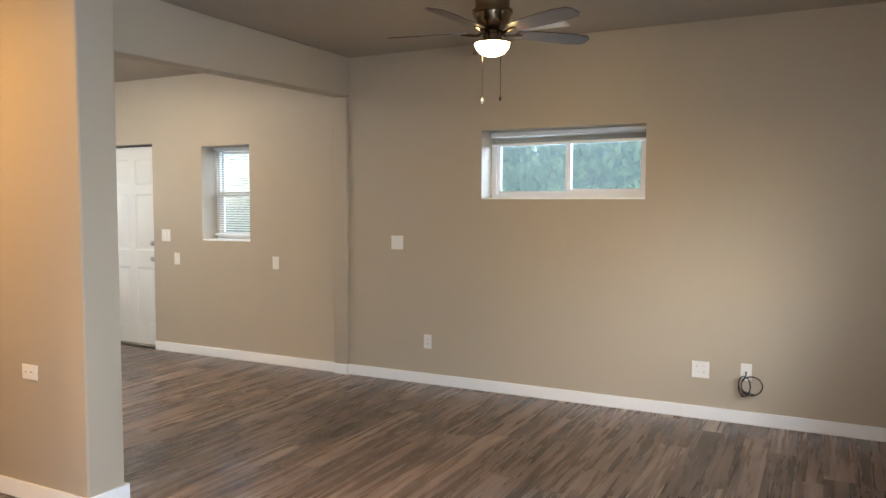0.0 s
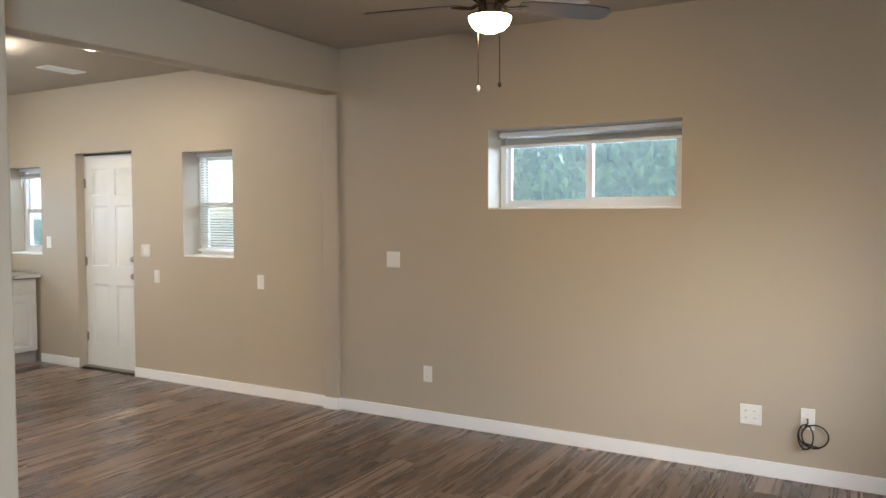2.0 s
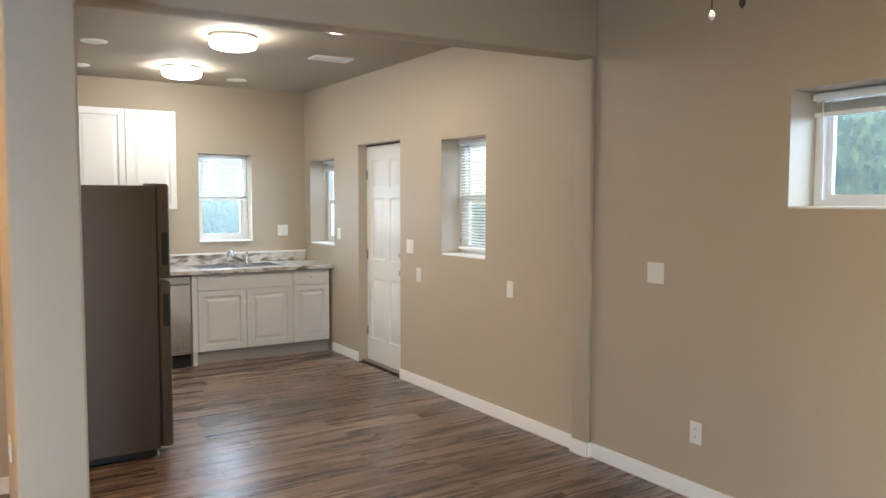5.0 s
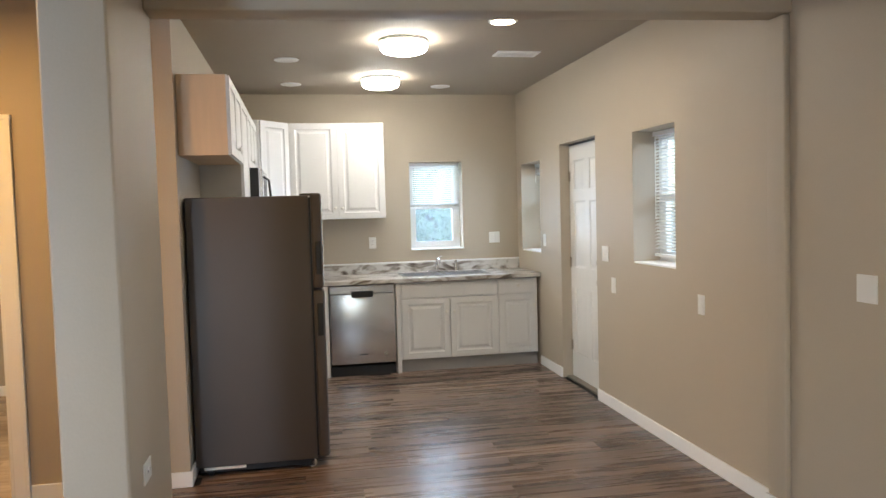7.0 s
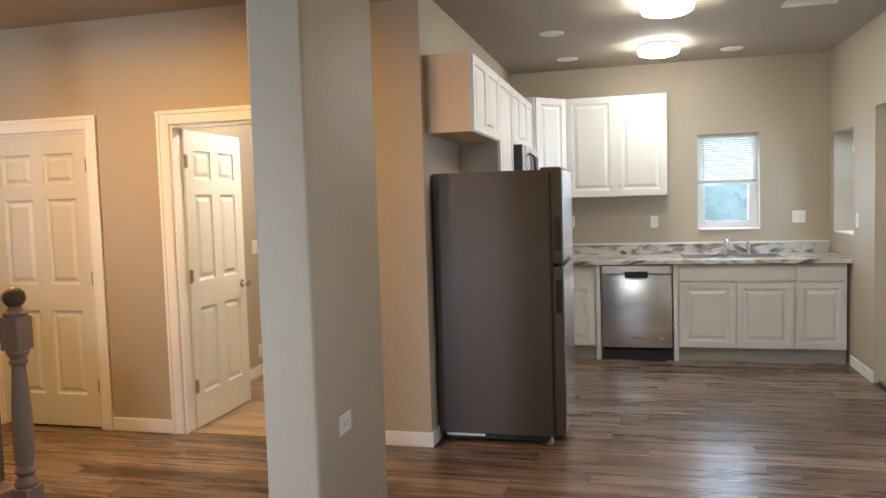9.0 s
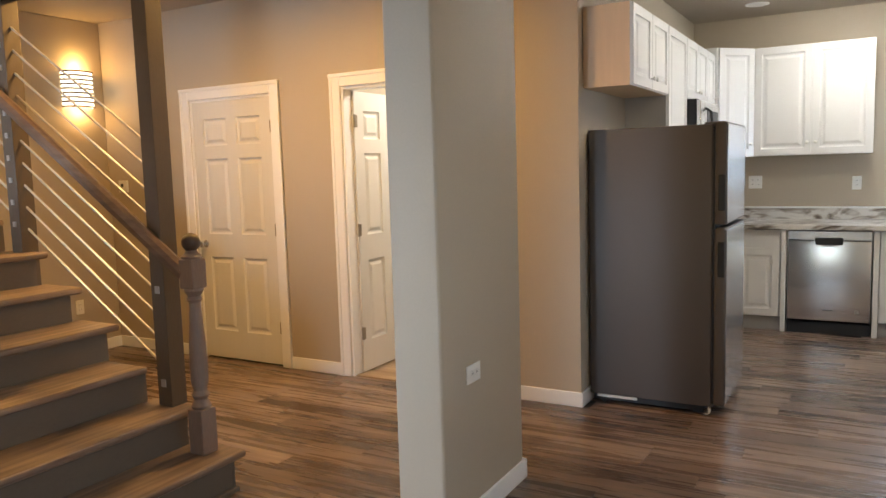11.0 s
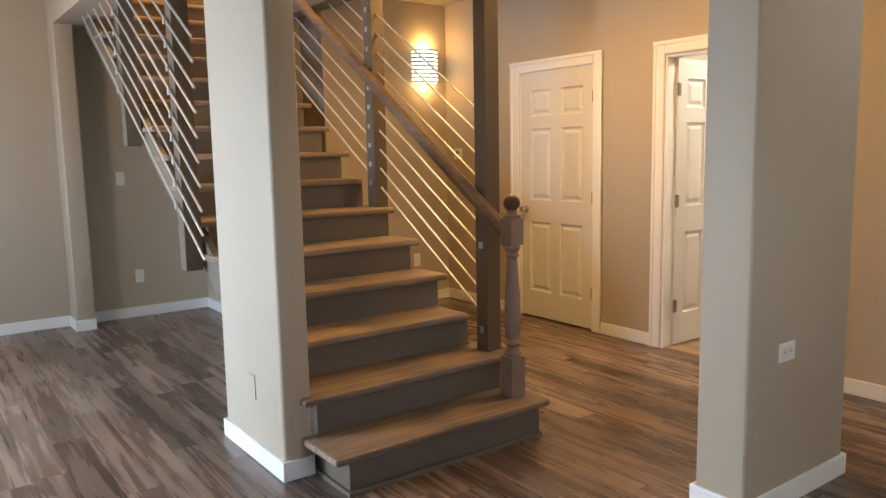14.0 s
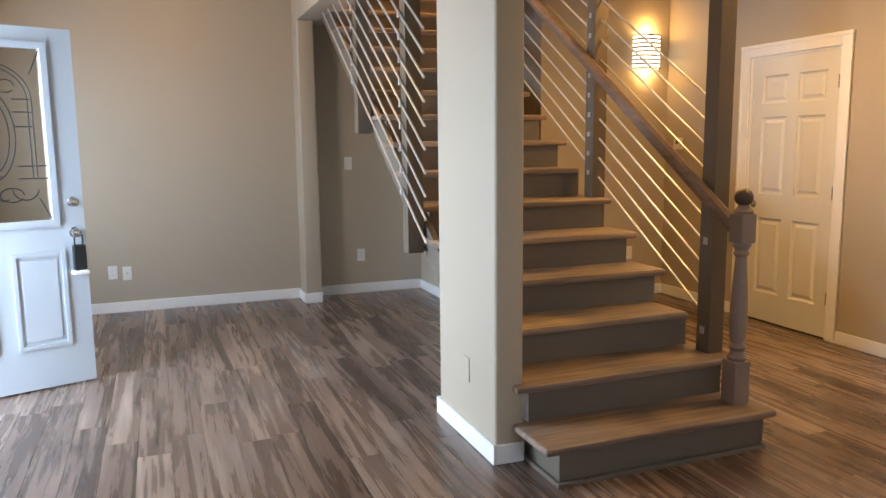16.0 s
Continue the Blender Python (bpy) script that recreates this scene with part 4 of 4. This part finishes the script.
e = thing("recessed_light", "round recessed ceiling light, switched on", "recessed light", pose(-1.63, -0.955, CEIL), group="recessed lights")
part("trim_ring", lathe(bmesh.new(), [(0.095, 0), (0.093, -0.006), (0.075, -0.010), (0.072, -0.002)], (0, 0, 0), 28), TRIM, e)
part("lens", lathe(bmesh.new(), [(0.072, -0.001), (0.07, -0.004), (0.005, -0.005)], (0, 0, 0), 28), CAN, e, "glowing lens")
off = None
for x, y in ((-2.92, -2.335), (-4.04, -2.315), (-4.13, -0.90)):
    if off is None:
        off = thing("recessed_light", "round white recessed ceiling light, switched off", "recessed light", pose(x, y, CEIL), group="recessed lights")
        part("trim_ring", lathe(bmesh.new(), [(0.095, 0), (0.093, -0.006), (0.075, -0.010), (0.072, -0.002)], (0, 0, 0), 28), TRIM, off)
        part("lens", lathe(bmesh.new(), [(0.072, -0.001), (0.07, -0.011), (0.005, -0.013)], (0, 0, 0), 28), PLATE, off)
    else:
        copy_thing(off, pose(x, y, CEIL))


def ceiling_vent(x, y, rz):
    e = thing("ceiling_vent", "white slatted ceiling vent", "vent", pose(x, y, CEIL, 0, 0, rz), group="ceiling vents")
    part("frame", plate(bmesh.new(), "z", -0.17, 0.17, -0.09, 0.09, -0.010, 0, [(-0.14, 0.14, -0.06, 0.06)]), TRIM, e)
    part("backing", bx(-0.14, 0.14, -0.06, 0.06, -0.002, 0.0), DARK, e)
    for k in range(8):
        s = part("slat", bx(-0.14, 0.14, -0.006, 0.006, -0.001, 0.001), TRIM, e)
        s.matrix_basis = pose(0, -0.052 + k * 0.0149, -0.006, 35)


ceiling_vent(-2.60, -0.584, 90)
ceiling_vent(1.78, -0.387, 0)


# ---- ceiling fan ----
def ceiling_fan():
    e = thing("ceiling_fan", "dark-bladed ceiling fan with a lit glass bowl", "ceiling fan", pose(1.82, -1.35, CEIL - 0.06))
    part("canopy", lathe(bmesh.new(), [(0.08, 0.06), (0.105, 0.052), (0.108, 0.01), (0.10, -0.01), (0.10, -0.06)], (0, 0, 0), 28), BRONZE, e)
    part("motor_housing", lathe(bmesh.new(), [(0.10, -0.06), (0.118, -0.066), (0.118, -0.082), (0.112, -0.088), (0.10, -0.13), (0.075, -0.165), (0.05, -0.185), (0.05, -0.20)], (0, 0, 0), 32), BRONZE, e, "polished bronze motor housing")
    part("switch_cup", lathe(bmesh.new(), [(0.045, -0.20), (0.055, -0.205), (0.055, -0.235), (0.065, -0.24), (0.105, -0.247), (0.105, -0.255), (0.05, -0.257)], (0, 0, 0), 32), BRONZE, e)
    part("glass_bowl", lathe(bmesh.new(), [(0.100, -0.256), (0.098, -0.268), (0.088, -0.29), (0.066, -0.31), (0.035, -0.322), (0.004, -0.326)], (0, 0, 0), 32), FANBOWL, e, "glowing frosted glass bowl")
    for k in range(5):
        a = 48 + 72 * k
        arm = part("blade_arm", tube(bmesh.new(), [(0.05, 0, -0.185), (0.09, 0, -0.205), (0.13, 0.0, -0.20), (0.19, 0, -0.19)], 0.009, 8), BRONZE, e)
        arm.matrix_basis = pose(0, 0, 0, 0, 0, a)
        bm = bmesh.new()
        out = [(0.15, -0.035), (0.20, -0.052), (0.35, -0.064), (0.52, -0.068), (0.605, -0.060), (0.632, -0.03), (0.632, 0.03), (0.605, 0.060), (0.52, 0.068), (0.35, 0.064), (0.20, 0.052), (0.15, 0.035)]
        up = [bm.verts.new((x, y, 0.003)) for x, y in out]
        dn = [bm.verts.new((x, y, -0.003)) for x, y in out]
        bm.faces.new(up)
        bm.faces.new(dn)
        for q in range(12):
            bm.faces.new((up[q], up[(q + 1) % 12], dn[(q + 1) % 12], dn[q]))
        bl = part("blade", bm, BLADE, e)
        bl.matrix_basis = pose(0, 0, -0.188, 0, 0, a) @ pose(0, 0, 0, -12)
    for (x, y), mt in (((-0.072, 0.02), TRIM), ((0.065, -0.03), KNOBW)):
        part("pull_chain", tube(bmesh.new(), [(x, y, -0.25), (x, y, -0.565)], 0.0022, 6), BRONZE, e)
        part("chain_fob", lathe(bmesh.new(), [(0.003, -0.56), (0.009, -0.570), (0.009, -0.580), (0.003, -0.59)], (x, y, 0), 12), mt, e)


ceiling_fan()


# ---- sconce, thermostat, hall lamp ----
def sconce():
    e = thing("wall_sconce", "half-round slatted wall sconce glowing warm", "wall lamp", pose(-1.09, -7.10, 2.025))
    R, H = 0.14, 0.29
    part("back_plate", bx(-0.06, 0.06, 0, 0.012, 0.03, H - 0.03, 0.003), BRONZE, e)

    def half(r0, r1, z0, z1, n=18):
        bm = bmesh.new()
        rows = []
        for i in range(n + 1):
            a = math.pi * i / n
            c, s = math.cos(a), 0.75 * math.sin(a)
            rows.append([bm.verts.new((r * c, r * s + 0.004, z)) for r, z in ((r0, z0), (r1, z0), (r1, z1), (r0, z1))])
        for a, b in zip(rows, rows[1:]):
            for k in range(4):
                bm.faces.new((a[k], a[(k + 1) % 4], b[(k + 1) % 4], b[k]))
        bm.faces.new(rows[0])
        bm.faces.new(rows[-1])
        return bm

    part("shade", half(R - 0.012, R - 0.008, 0.004, H - 0.004), SHADE, e, "glowing fabric shade")
    for k in range(9):
        z = 0.0 + k * (H - 0.012) / 8
        part("band", half(R - 0.006, R, z, z + (0.016 if k not in (0, 8) else 0.012)), BRONZE if k in (0, 8) else KICK, e, "dark curved band")


sconce()
lamp("sconce_bulb_up", "POINT", pose(-1.09, -7.04, 2.36), 1.3, WARM, 0.03)
lamp("sconce_bulb_down", "POINT", pose(-1.09, -7.04, 1.985), 1.0, WARM, 0.03)
e = thing("ceiling_light", "round warm hall ceiling light, switched on", "ceiling light", pose(-0.12, -5.10, CEIL))
part("base", lathe(bmesh.new(), [(0.140, 0), (0.158, -0.004), (0.160, -0.022), (0.155, -0.026), (0.1, -0.026)], (0, 0, 0), 32), TRIM, e)
part("diffuser", lathe(bmesh.new(), [(0.153, -0.026), (0.158, -0.040), (0.156, -0.062), (0.140, -0.084), (0.10, -0.096), (0.05, -0.102), (0.005, -0.103)], (0, 0, 0), 32), HALLBOWL, e, "glowing warm diffuser")
e = thing("ceiling_light", "small warm ceiling light by the bathroom door", "ceiling light", pose(-0.28, -3.95, CEIL))
part("base", lathe(bmesh.new(), [(0.12, 0), (0.13, -0.01), (0.12, -0.02)], (0, 0, 0), 24), TRIM, e)
part("diffuser", lathe(bmesh.new(), [(0.115, -0.02), (0.09, -0.045), (0.03, -0.055)], (0, 0, 0), 24), HALLBOWL, e)
e = thing("ceiling_light", "round warm entry ceiling light, switched on", "ceiling light", pose(2.95, -6.75, CEIL))
part("base", lathe(bmesh.new(), [(0.12, 0), (0.13, -0.01), (0.12, -0.02)], (0, 0, 0), 24), TRIM, e)
part("diffuser", lathe(bmesh.new(), [(0.115, -0.02), (0.09, -0.045), (0.03, -0.055)], (0, 0, 0), 24), HALLBOWL, e)
e = thing("thermostat", "small white wall thermostat", "thermostat", pose(-1.34, -6.915, 1.325))
part("housing", bx(0, 0.025, -0.05, 0.05, 0, 0.10, 0.006), PLATE, e)
part("dial", bx(0.024, 0.028, -0.015, 0.015, 0.045, 0.075, 0.002), DARK, e)


# ---- wall plates ----
def wall_plate(label, x, y, z, facing, w=0.072, h=0.116, kind="outlet", cover=None):
    """A plate centred at x, y, z; facing is the way its front looks."""
    rz = {"-y": 0, "+x": 90, "+y": 180, "-x": 270}[facing]
    cat = {"outlet": "outlet", "switch": "light switch", "blank": "wall plate", "coax": "wall plate"}[kind]
    e = thing({"outlet": "wall_outlet", "switch": "light_switch", "blank": "blank_plate", "coax": "cable_plate"}[kind], label, cat, pose(x, y, z, 0, 0, rz), group="wall plates")
    part("cover", bx(-w / 2, w / 2, -0.006, 0, -h / 2, h / 2, 0.0025), cover or PLATE, e)
    gangs = max(1, round(w / 0.06)) if w > h * 0.9 else 1
    for g in range(gangs):
        gx = (g - (gangs - 1) / 2) * 0.046
        if kind == "outlet":
            horizontal = w > h
            for s in (-1, 1):
                px, pz = (s * 0.02, 0) if horizontal else (gx, s * 0.02)
                if horizontal and g:
                    continue
                part("socket", bx(px - 0.013, px + 0.013, -0.009, -0.005, pz - 0.013, pz + 0.013, 0.003), PLATE, e)
                part("slot", bx(px - 0.006, px - 0.004, -0.0098, -0.0085, pz - 0.002, pz + 0.006), DARK, e)
                part("slot", bx(px + 0.004, px + 0.006, -0.0098, -0.0085, pz - 0.002, pz + 0.006), DARK, e)
        elif kind == "switch":
            part("toggle", bx(gx - 0.016, gx + 0.016, -0.010, -0.005, -0.033, 0.033, 0.002), PLATE, e)
        elif kind == "coax" and not g:
            part("socket", lathe(bmesh.new(), [(0.007, 0), (0.007, -0.014), (0.003, -0.014)], (0, 0, 0), 10, "y"), NICKEL, e)
    return e


wall_plate("blank white double wall plate on the living room wall", 0.38, 0, 1.165, "-y", 0.115, 0.116, "blank")
wall_plate("white outlet low on the living room wall", 0.67, 0, 0.353, "-y")
wall_plate("white double outlet low on the living room wall", 2.823, 0, 0.345, "-y", 0.116, 0.116)
wall_plate("white cable plate with a black cable", 3.117, 0, 0.357, "-y", kind="coax")
wall_plate("white outlet between window and beam", -0.916, 0, 0.944, "-y", kind="switch")
wall_plate("white switch below the double plate", -2.16, 0, 0.94, "-y", kind="switch")
wall_plate("white double plate with switch beside the back door", -2.306, 0, 1.168, "-y", 0.116, 0.116, "switch")
wall_plate("white switch between corner window and back door", -3.747, 0, 1.222, "-y", kind="switch")
wall_plate("white outlet above the counter", KX0, -1.557, 1.216, "+x")
wall_plate("white double plate beside the sink window", KX0, -0.264, 1.232, "+x", 0.116, 0.116, "switch")
wall_plate("white double outlet above the corner counter", KX0, -2.381, 1.236, "+x", 0.116, 0.116)
wall_plate("white outlet set sideways on the stub wall", 0.235, -2.848, 0.625, "+y", 0.116, 0.075)
wall_plate("blank plate painted like the stub wall", 1.668, -4.60, 0.35, "+x", kind="blank", cover=PAINT)
wall_plate("white outlet beside another on the south wall", 3.387, -8.24, 0.345, "+y")
wall_plate("white phone plate beside an outlet", 3.275, -8.24, 0.333, "+y", kind="coax")
wall_plate("white light switch under the stairs", 1.333, -8.24, 1.222, "+y", kind="switch")
wall_plate("white outlet under the stairs", 1.23, -8.24, 0.362, "+y")
wall_plate("white outlet low on the wall below the sconce", -0.964, -7.10, 0.40, "+y")
wall_plate("white outlet set sideways on the hall side of the stub wall", 0.08, -3.06, 0.655, "-y", 0.116, 0.075)
wall_plate("white double switch plate in the bathroom", -2.976, -4.95, 1.13, "+y", 0.116, 0.116, "switch")
wall_plate("white outlet in the bathroom", -2.99, -4.95, 0.215, "+y")
e = thing("cable_coil", "loose black cable coiled below its plate", "cable", pose(3.117, -0.014, 0.357))
pts = [(0, -0.004, 0), (0.004, -0.035, -0.01), (-0.02, -0.05, -0.05)]
for i in range(60):
    a = radians(130 + i * 15)
    k = min(max((i - 26) / 8, 0), 1)
    cx, rx, rz = -0.005 + 0.045 * k, 0.038 + 0.028 * k, 0.068 - 0.006 * k
    pts.append((cx + rx * math.cos(a), -0.035 - 0.02 * math.sin(i * 0.11), -0.085 + rz * math.sin(a)))
pts += [(-0.026, -0.03, -0.12), (-0.018, -0.028, -0.165)]
part("cable", tube(bmesh.new(), pts, 0.0042, 6), BLACK, e)

structure("trim_bath_threshold", bx(-1.485, -1.355, -4.606, -3.879, -0.004, 0.007, 0.003), BATHFLOOR, "pale wooden transition strip in the bathroom doorway", "threshold")
# ---- bathroom seen through its doorway ----
e = thing("wall_vent", "white slatted wall vent in the bathroom", "vent", pose(-3.31, -4.95, 0.05, 0, 0, 180))
part("frame", plate(bmesh.new(), "y", -0.11, 0.11, 0, 0.30, -0.012, 0, [(-0.075, 0.075, 0.04, 0.26)]), TRIM, e)
part("backing", bx(-0.075, 0.075, -0.002, 0, 0.04, 0.26), DARK, e)
for k in range(9):
    s = part("slat", bx(-0.075, 0.075, -0.008, 0.008, -0.001, 0.001), TRIM, e)
    s.matrix_basis = pose(0, -0.006, 0.052 + k * 0.0245, 35)
e = thing("towel_bar", "chrome towel bar on the bathroom wall", "towel bar", pose(-3.60, -4.95, 1.44, 0, 0, 180))
part("bar", tube(bmesh.new(), [(-0.25, -0.06, 0), (0.25, -0.06, 0)], 0.008, 10), CHROME, e)
for x in (-0.25, 0.25):
    part("mount", tube(bmesh.new(), [(x, 0, 0), (x, -0.07, 0)], 0.012, 10), CHROME, e)
e = thing("paper_holder", "chrome toilet paper holder on the bathroom wall", "paper holder", pose(-3.60, -4.95, 0.56, 0, 0, 180))
part("arm", tube(bmesh.new(), [(0.07, 0, 0), (0.07, -0.06, 0), (-0.07, -0.06, 0)], 0.008, 10), CHROME, e)
part("roll", lathe(bmesh.new(), [(0.02, -0.05), (0.05, -0.05), (0.05, 0.05), (0.02, 0.05)], (0, -0.06, 0), 20, "x"), PLATE, e)
lamp("bathroom_lamp_bulb", "POINT", pose(-2.3, -3.8, 2.5), 25, (1.0, 0.92, 0.80), 0.08)

# ---- outside ----
structure("ground", bx(-300, 300, -300, 300, -0.5, -0.3), GRASS, "grassy ground around the house", "ground")


def tree(label, x, y, h, r, seed, n=21000):
    rng = random.Random(seed)
    e = thing("tree", label, "tree", pose(x, y, -0.3), group="trees behind the house")
    bm = lathe(bmesh.new(), [(0.20, 0), (0.15, 0.5), (0.12, h * 0.4), (0.05, h * 0.8)], (0, 0, 0), 10)
    for k in range(7):
        a, z = k * 2.4, h * (0.25 + 0.07 * k)
        tube(bm, [(0, 0, z), (0.5 * r * math.cos(a), 0.5 * r * math.sin(a), z + 0.5), (0.85 * r * math.cos(a), 0.85 * r * math.sin(a), z + 0.8)], 0.04, 6)
    part("trunk", bm, BARK, e)
    clumps = [(rng.gauss(0, 0.5) * r, rng.gauss(0, 0.5) * r, h * rng.uniform(0.12, 1.0), rng.uniform(0.25, 0.6)) for _ in range(46)]
    vs, fs = [], []
    for i in range(n):
        cx, cy, cz, cr = clumps[i % len(clumps)]
        p = Vector((cx, cy, cz)) + Vector((rng.gauss(0, cr), rng.gauss(0, cr), rng.gauss(0, cr * 0.7)))
        if p.z < 0.1:
            continue
        q = Euler((rng.uniform(0, 6.3), rng.uniform(0, 6.3), rng.uniform(0, 6.3))).to_matrix()
        s = rng.uniform(0.04, 0.105)
        k = len(vs)
        vs += [p + q @ Vector(c) * s for c in ((-1, 0, 0), (0, -0.45, 0.1), (1, 0, 0), (0, 0.45, 0.1))]
        fs.append((k, k + 1, k + 2, k + 3))
    me = bpy.data.meshes.new("crown")
    me.from_pydata(vs, [], fs)
    me.materials.append(LEAF)
    o = new("crown", me)
    o.parent = e


for i, (x, y, h, r) in enumerate(((-1.6, 4.6, 5.0, 1.5), (0.4, 5.6, 5.5, 1.7), (-3.6, 6.0, 5.5, 1.7), (2.6, 5.0, 4.6, 1.5), (-9.2, -0.2, 4.5, 1.6), (-9.8, -2.4, 5.0, 1.7), (1.6, 9.0, 7.0, 2.2), (-1.5, 9.5, 7.5, 2.2), (-4.5, 9.5, 7.0, 2.2), (-12.5, -1.2, 6.5, 2.2))):
    tree("leafy green tree behind the house", x, y, h, r, 11 + i)


# ---- floor planks ----
def planks(x0, x1, y0, y1, w, length, material, parent, limit, near, skip=()):
    """Planks along y with staggered joints; those nearest to near are parts, the rest one joined part."""
    rng = random.Random(5)
    cells = []
    n = math.ceil((x1 - x0) / w)
    for i in range(n):
        xa, xb = x0 + i * w, min(x0 + (i + 1) * w, x1)
        y = y0 - rng.uniform(0, length)
        while y < y1:
            a, b = max(y, y0), min(y + length, y1)
            if b - a > 0.03 and not any(s[0] < (xa + xb) / 2 < s[1] and s[2] < (a + b) / 2 < s[3] for s in skip):
                cells.append((xa, xb, a, b))
            y += length
    cells.sort(key=lambda c: ((c[0] + c[1]) / 2 - near[0]) ** 2 + ((c[2] + c[3]) / 2 - near[1]) ** 2)
    shared = {}
    rest = bmesh.new()
    for k, (xa, xb, a, b) in enumerate(cells):
        if k < limit:
            key = (round(xb - xa, 3), round(b - a, 3))
            if key not in shared:
                bm = bx(-key[0] / 2 + 0.0006, key[0] / 2 - 0.0006, -key[1] / 2 + 0.0006, key[1] / 2 - 0.0006, -0.008, 0, 0.0012, 1)
                shared[key] = mesh_of("plank", bm, material, False)
            o = new("plank", shared[key])
            o.parent = parent
            o.location = ((xa + xb) / 2, (a + b) / 2, 0)
        else:
            box(rest, xa + 0.0006, xb - 0.0006, a + 0.0006, b - 0.0006, -0.008, 0)
    if rest.faces:
        tagged(part("plank_field", rest, material, parent), kind="stuff")
    else:
        rest.free()


hall = tagged(bpy.data.objects["floor"])
planks(-5.1, EX, -8.24, 0.0, 0.15, 1.22, FLOOR, hall, 300, (1.2, -3.2), [(-4.2, -1.42, -8.3, -3.0)])
bath = structure("floor_bath", bx(-4.1, -1.40, -4.95, -3.06, -0.006, -0.004), DARK, "bathroom floor below pale planks", "floor")
planks(-4.1, -1.40, -4.95, -3.06, 0.15, 1.0, BATHFLOOR, bath, 60, (-2, -4))
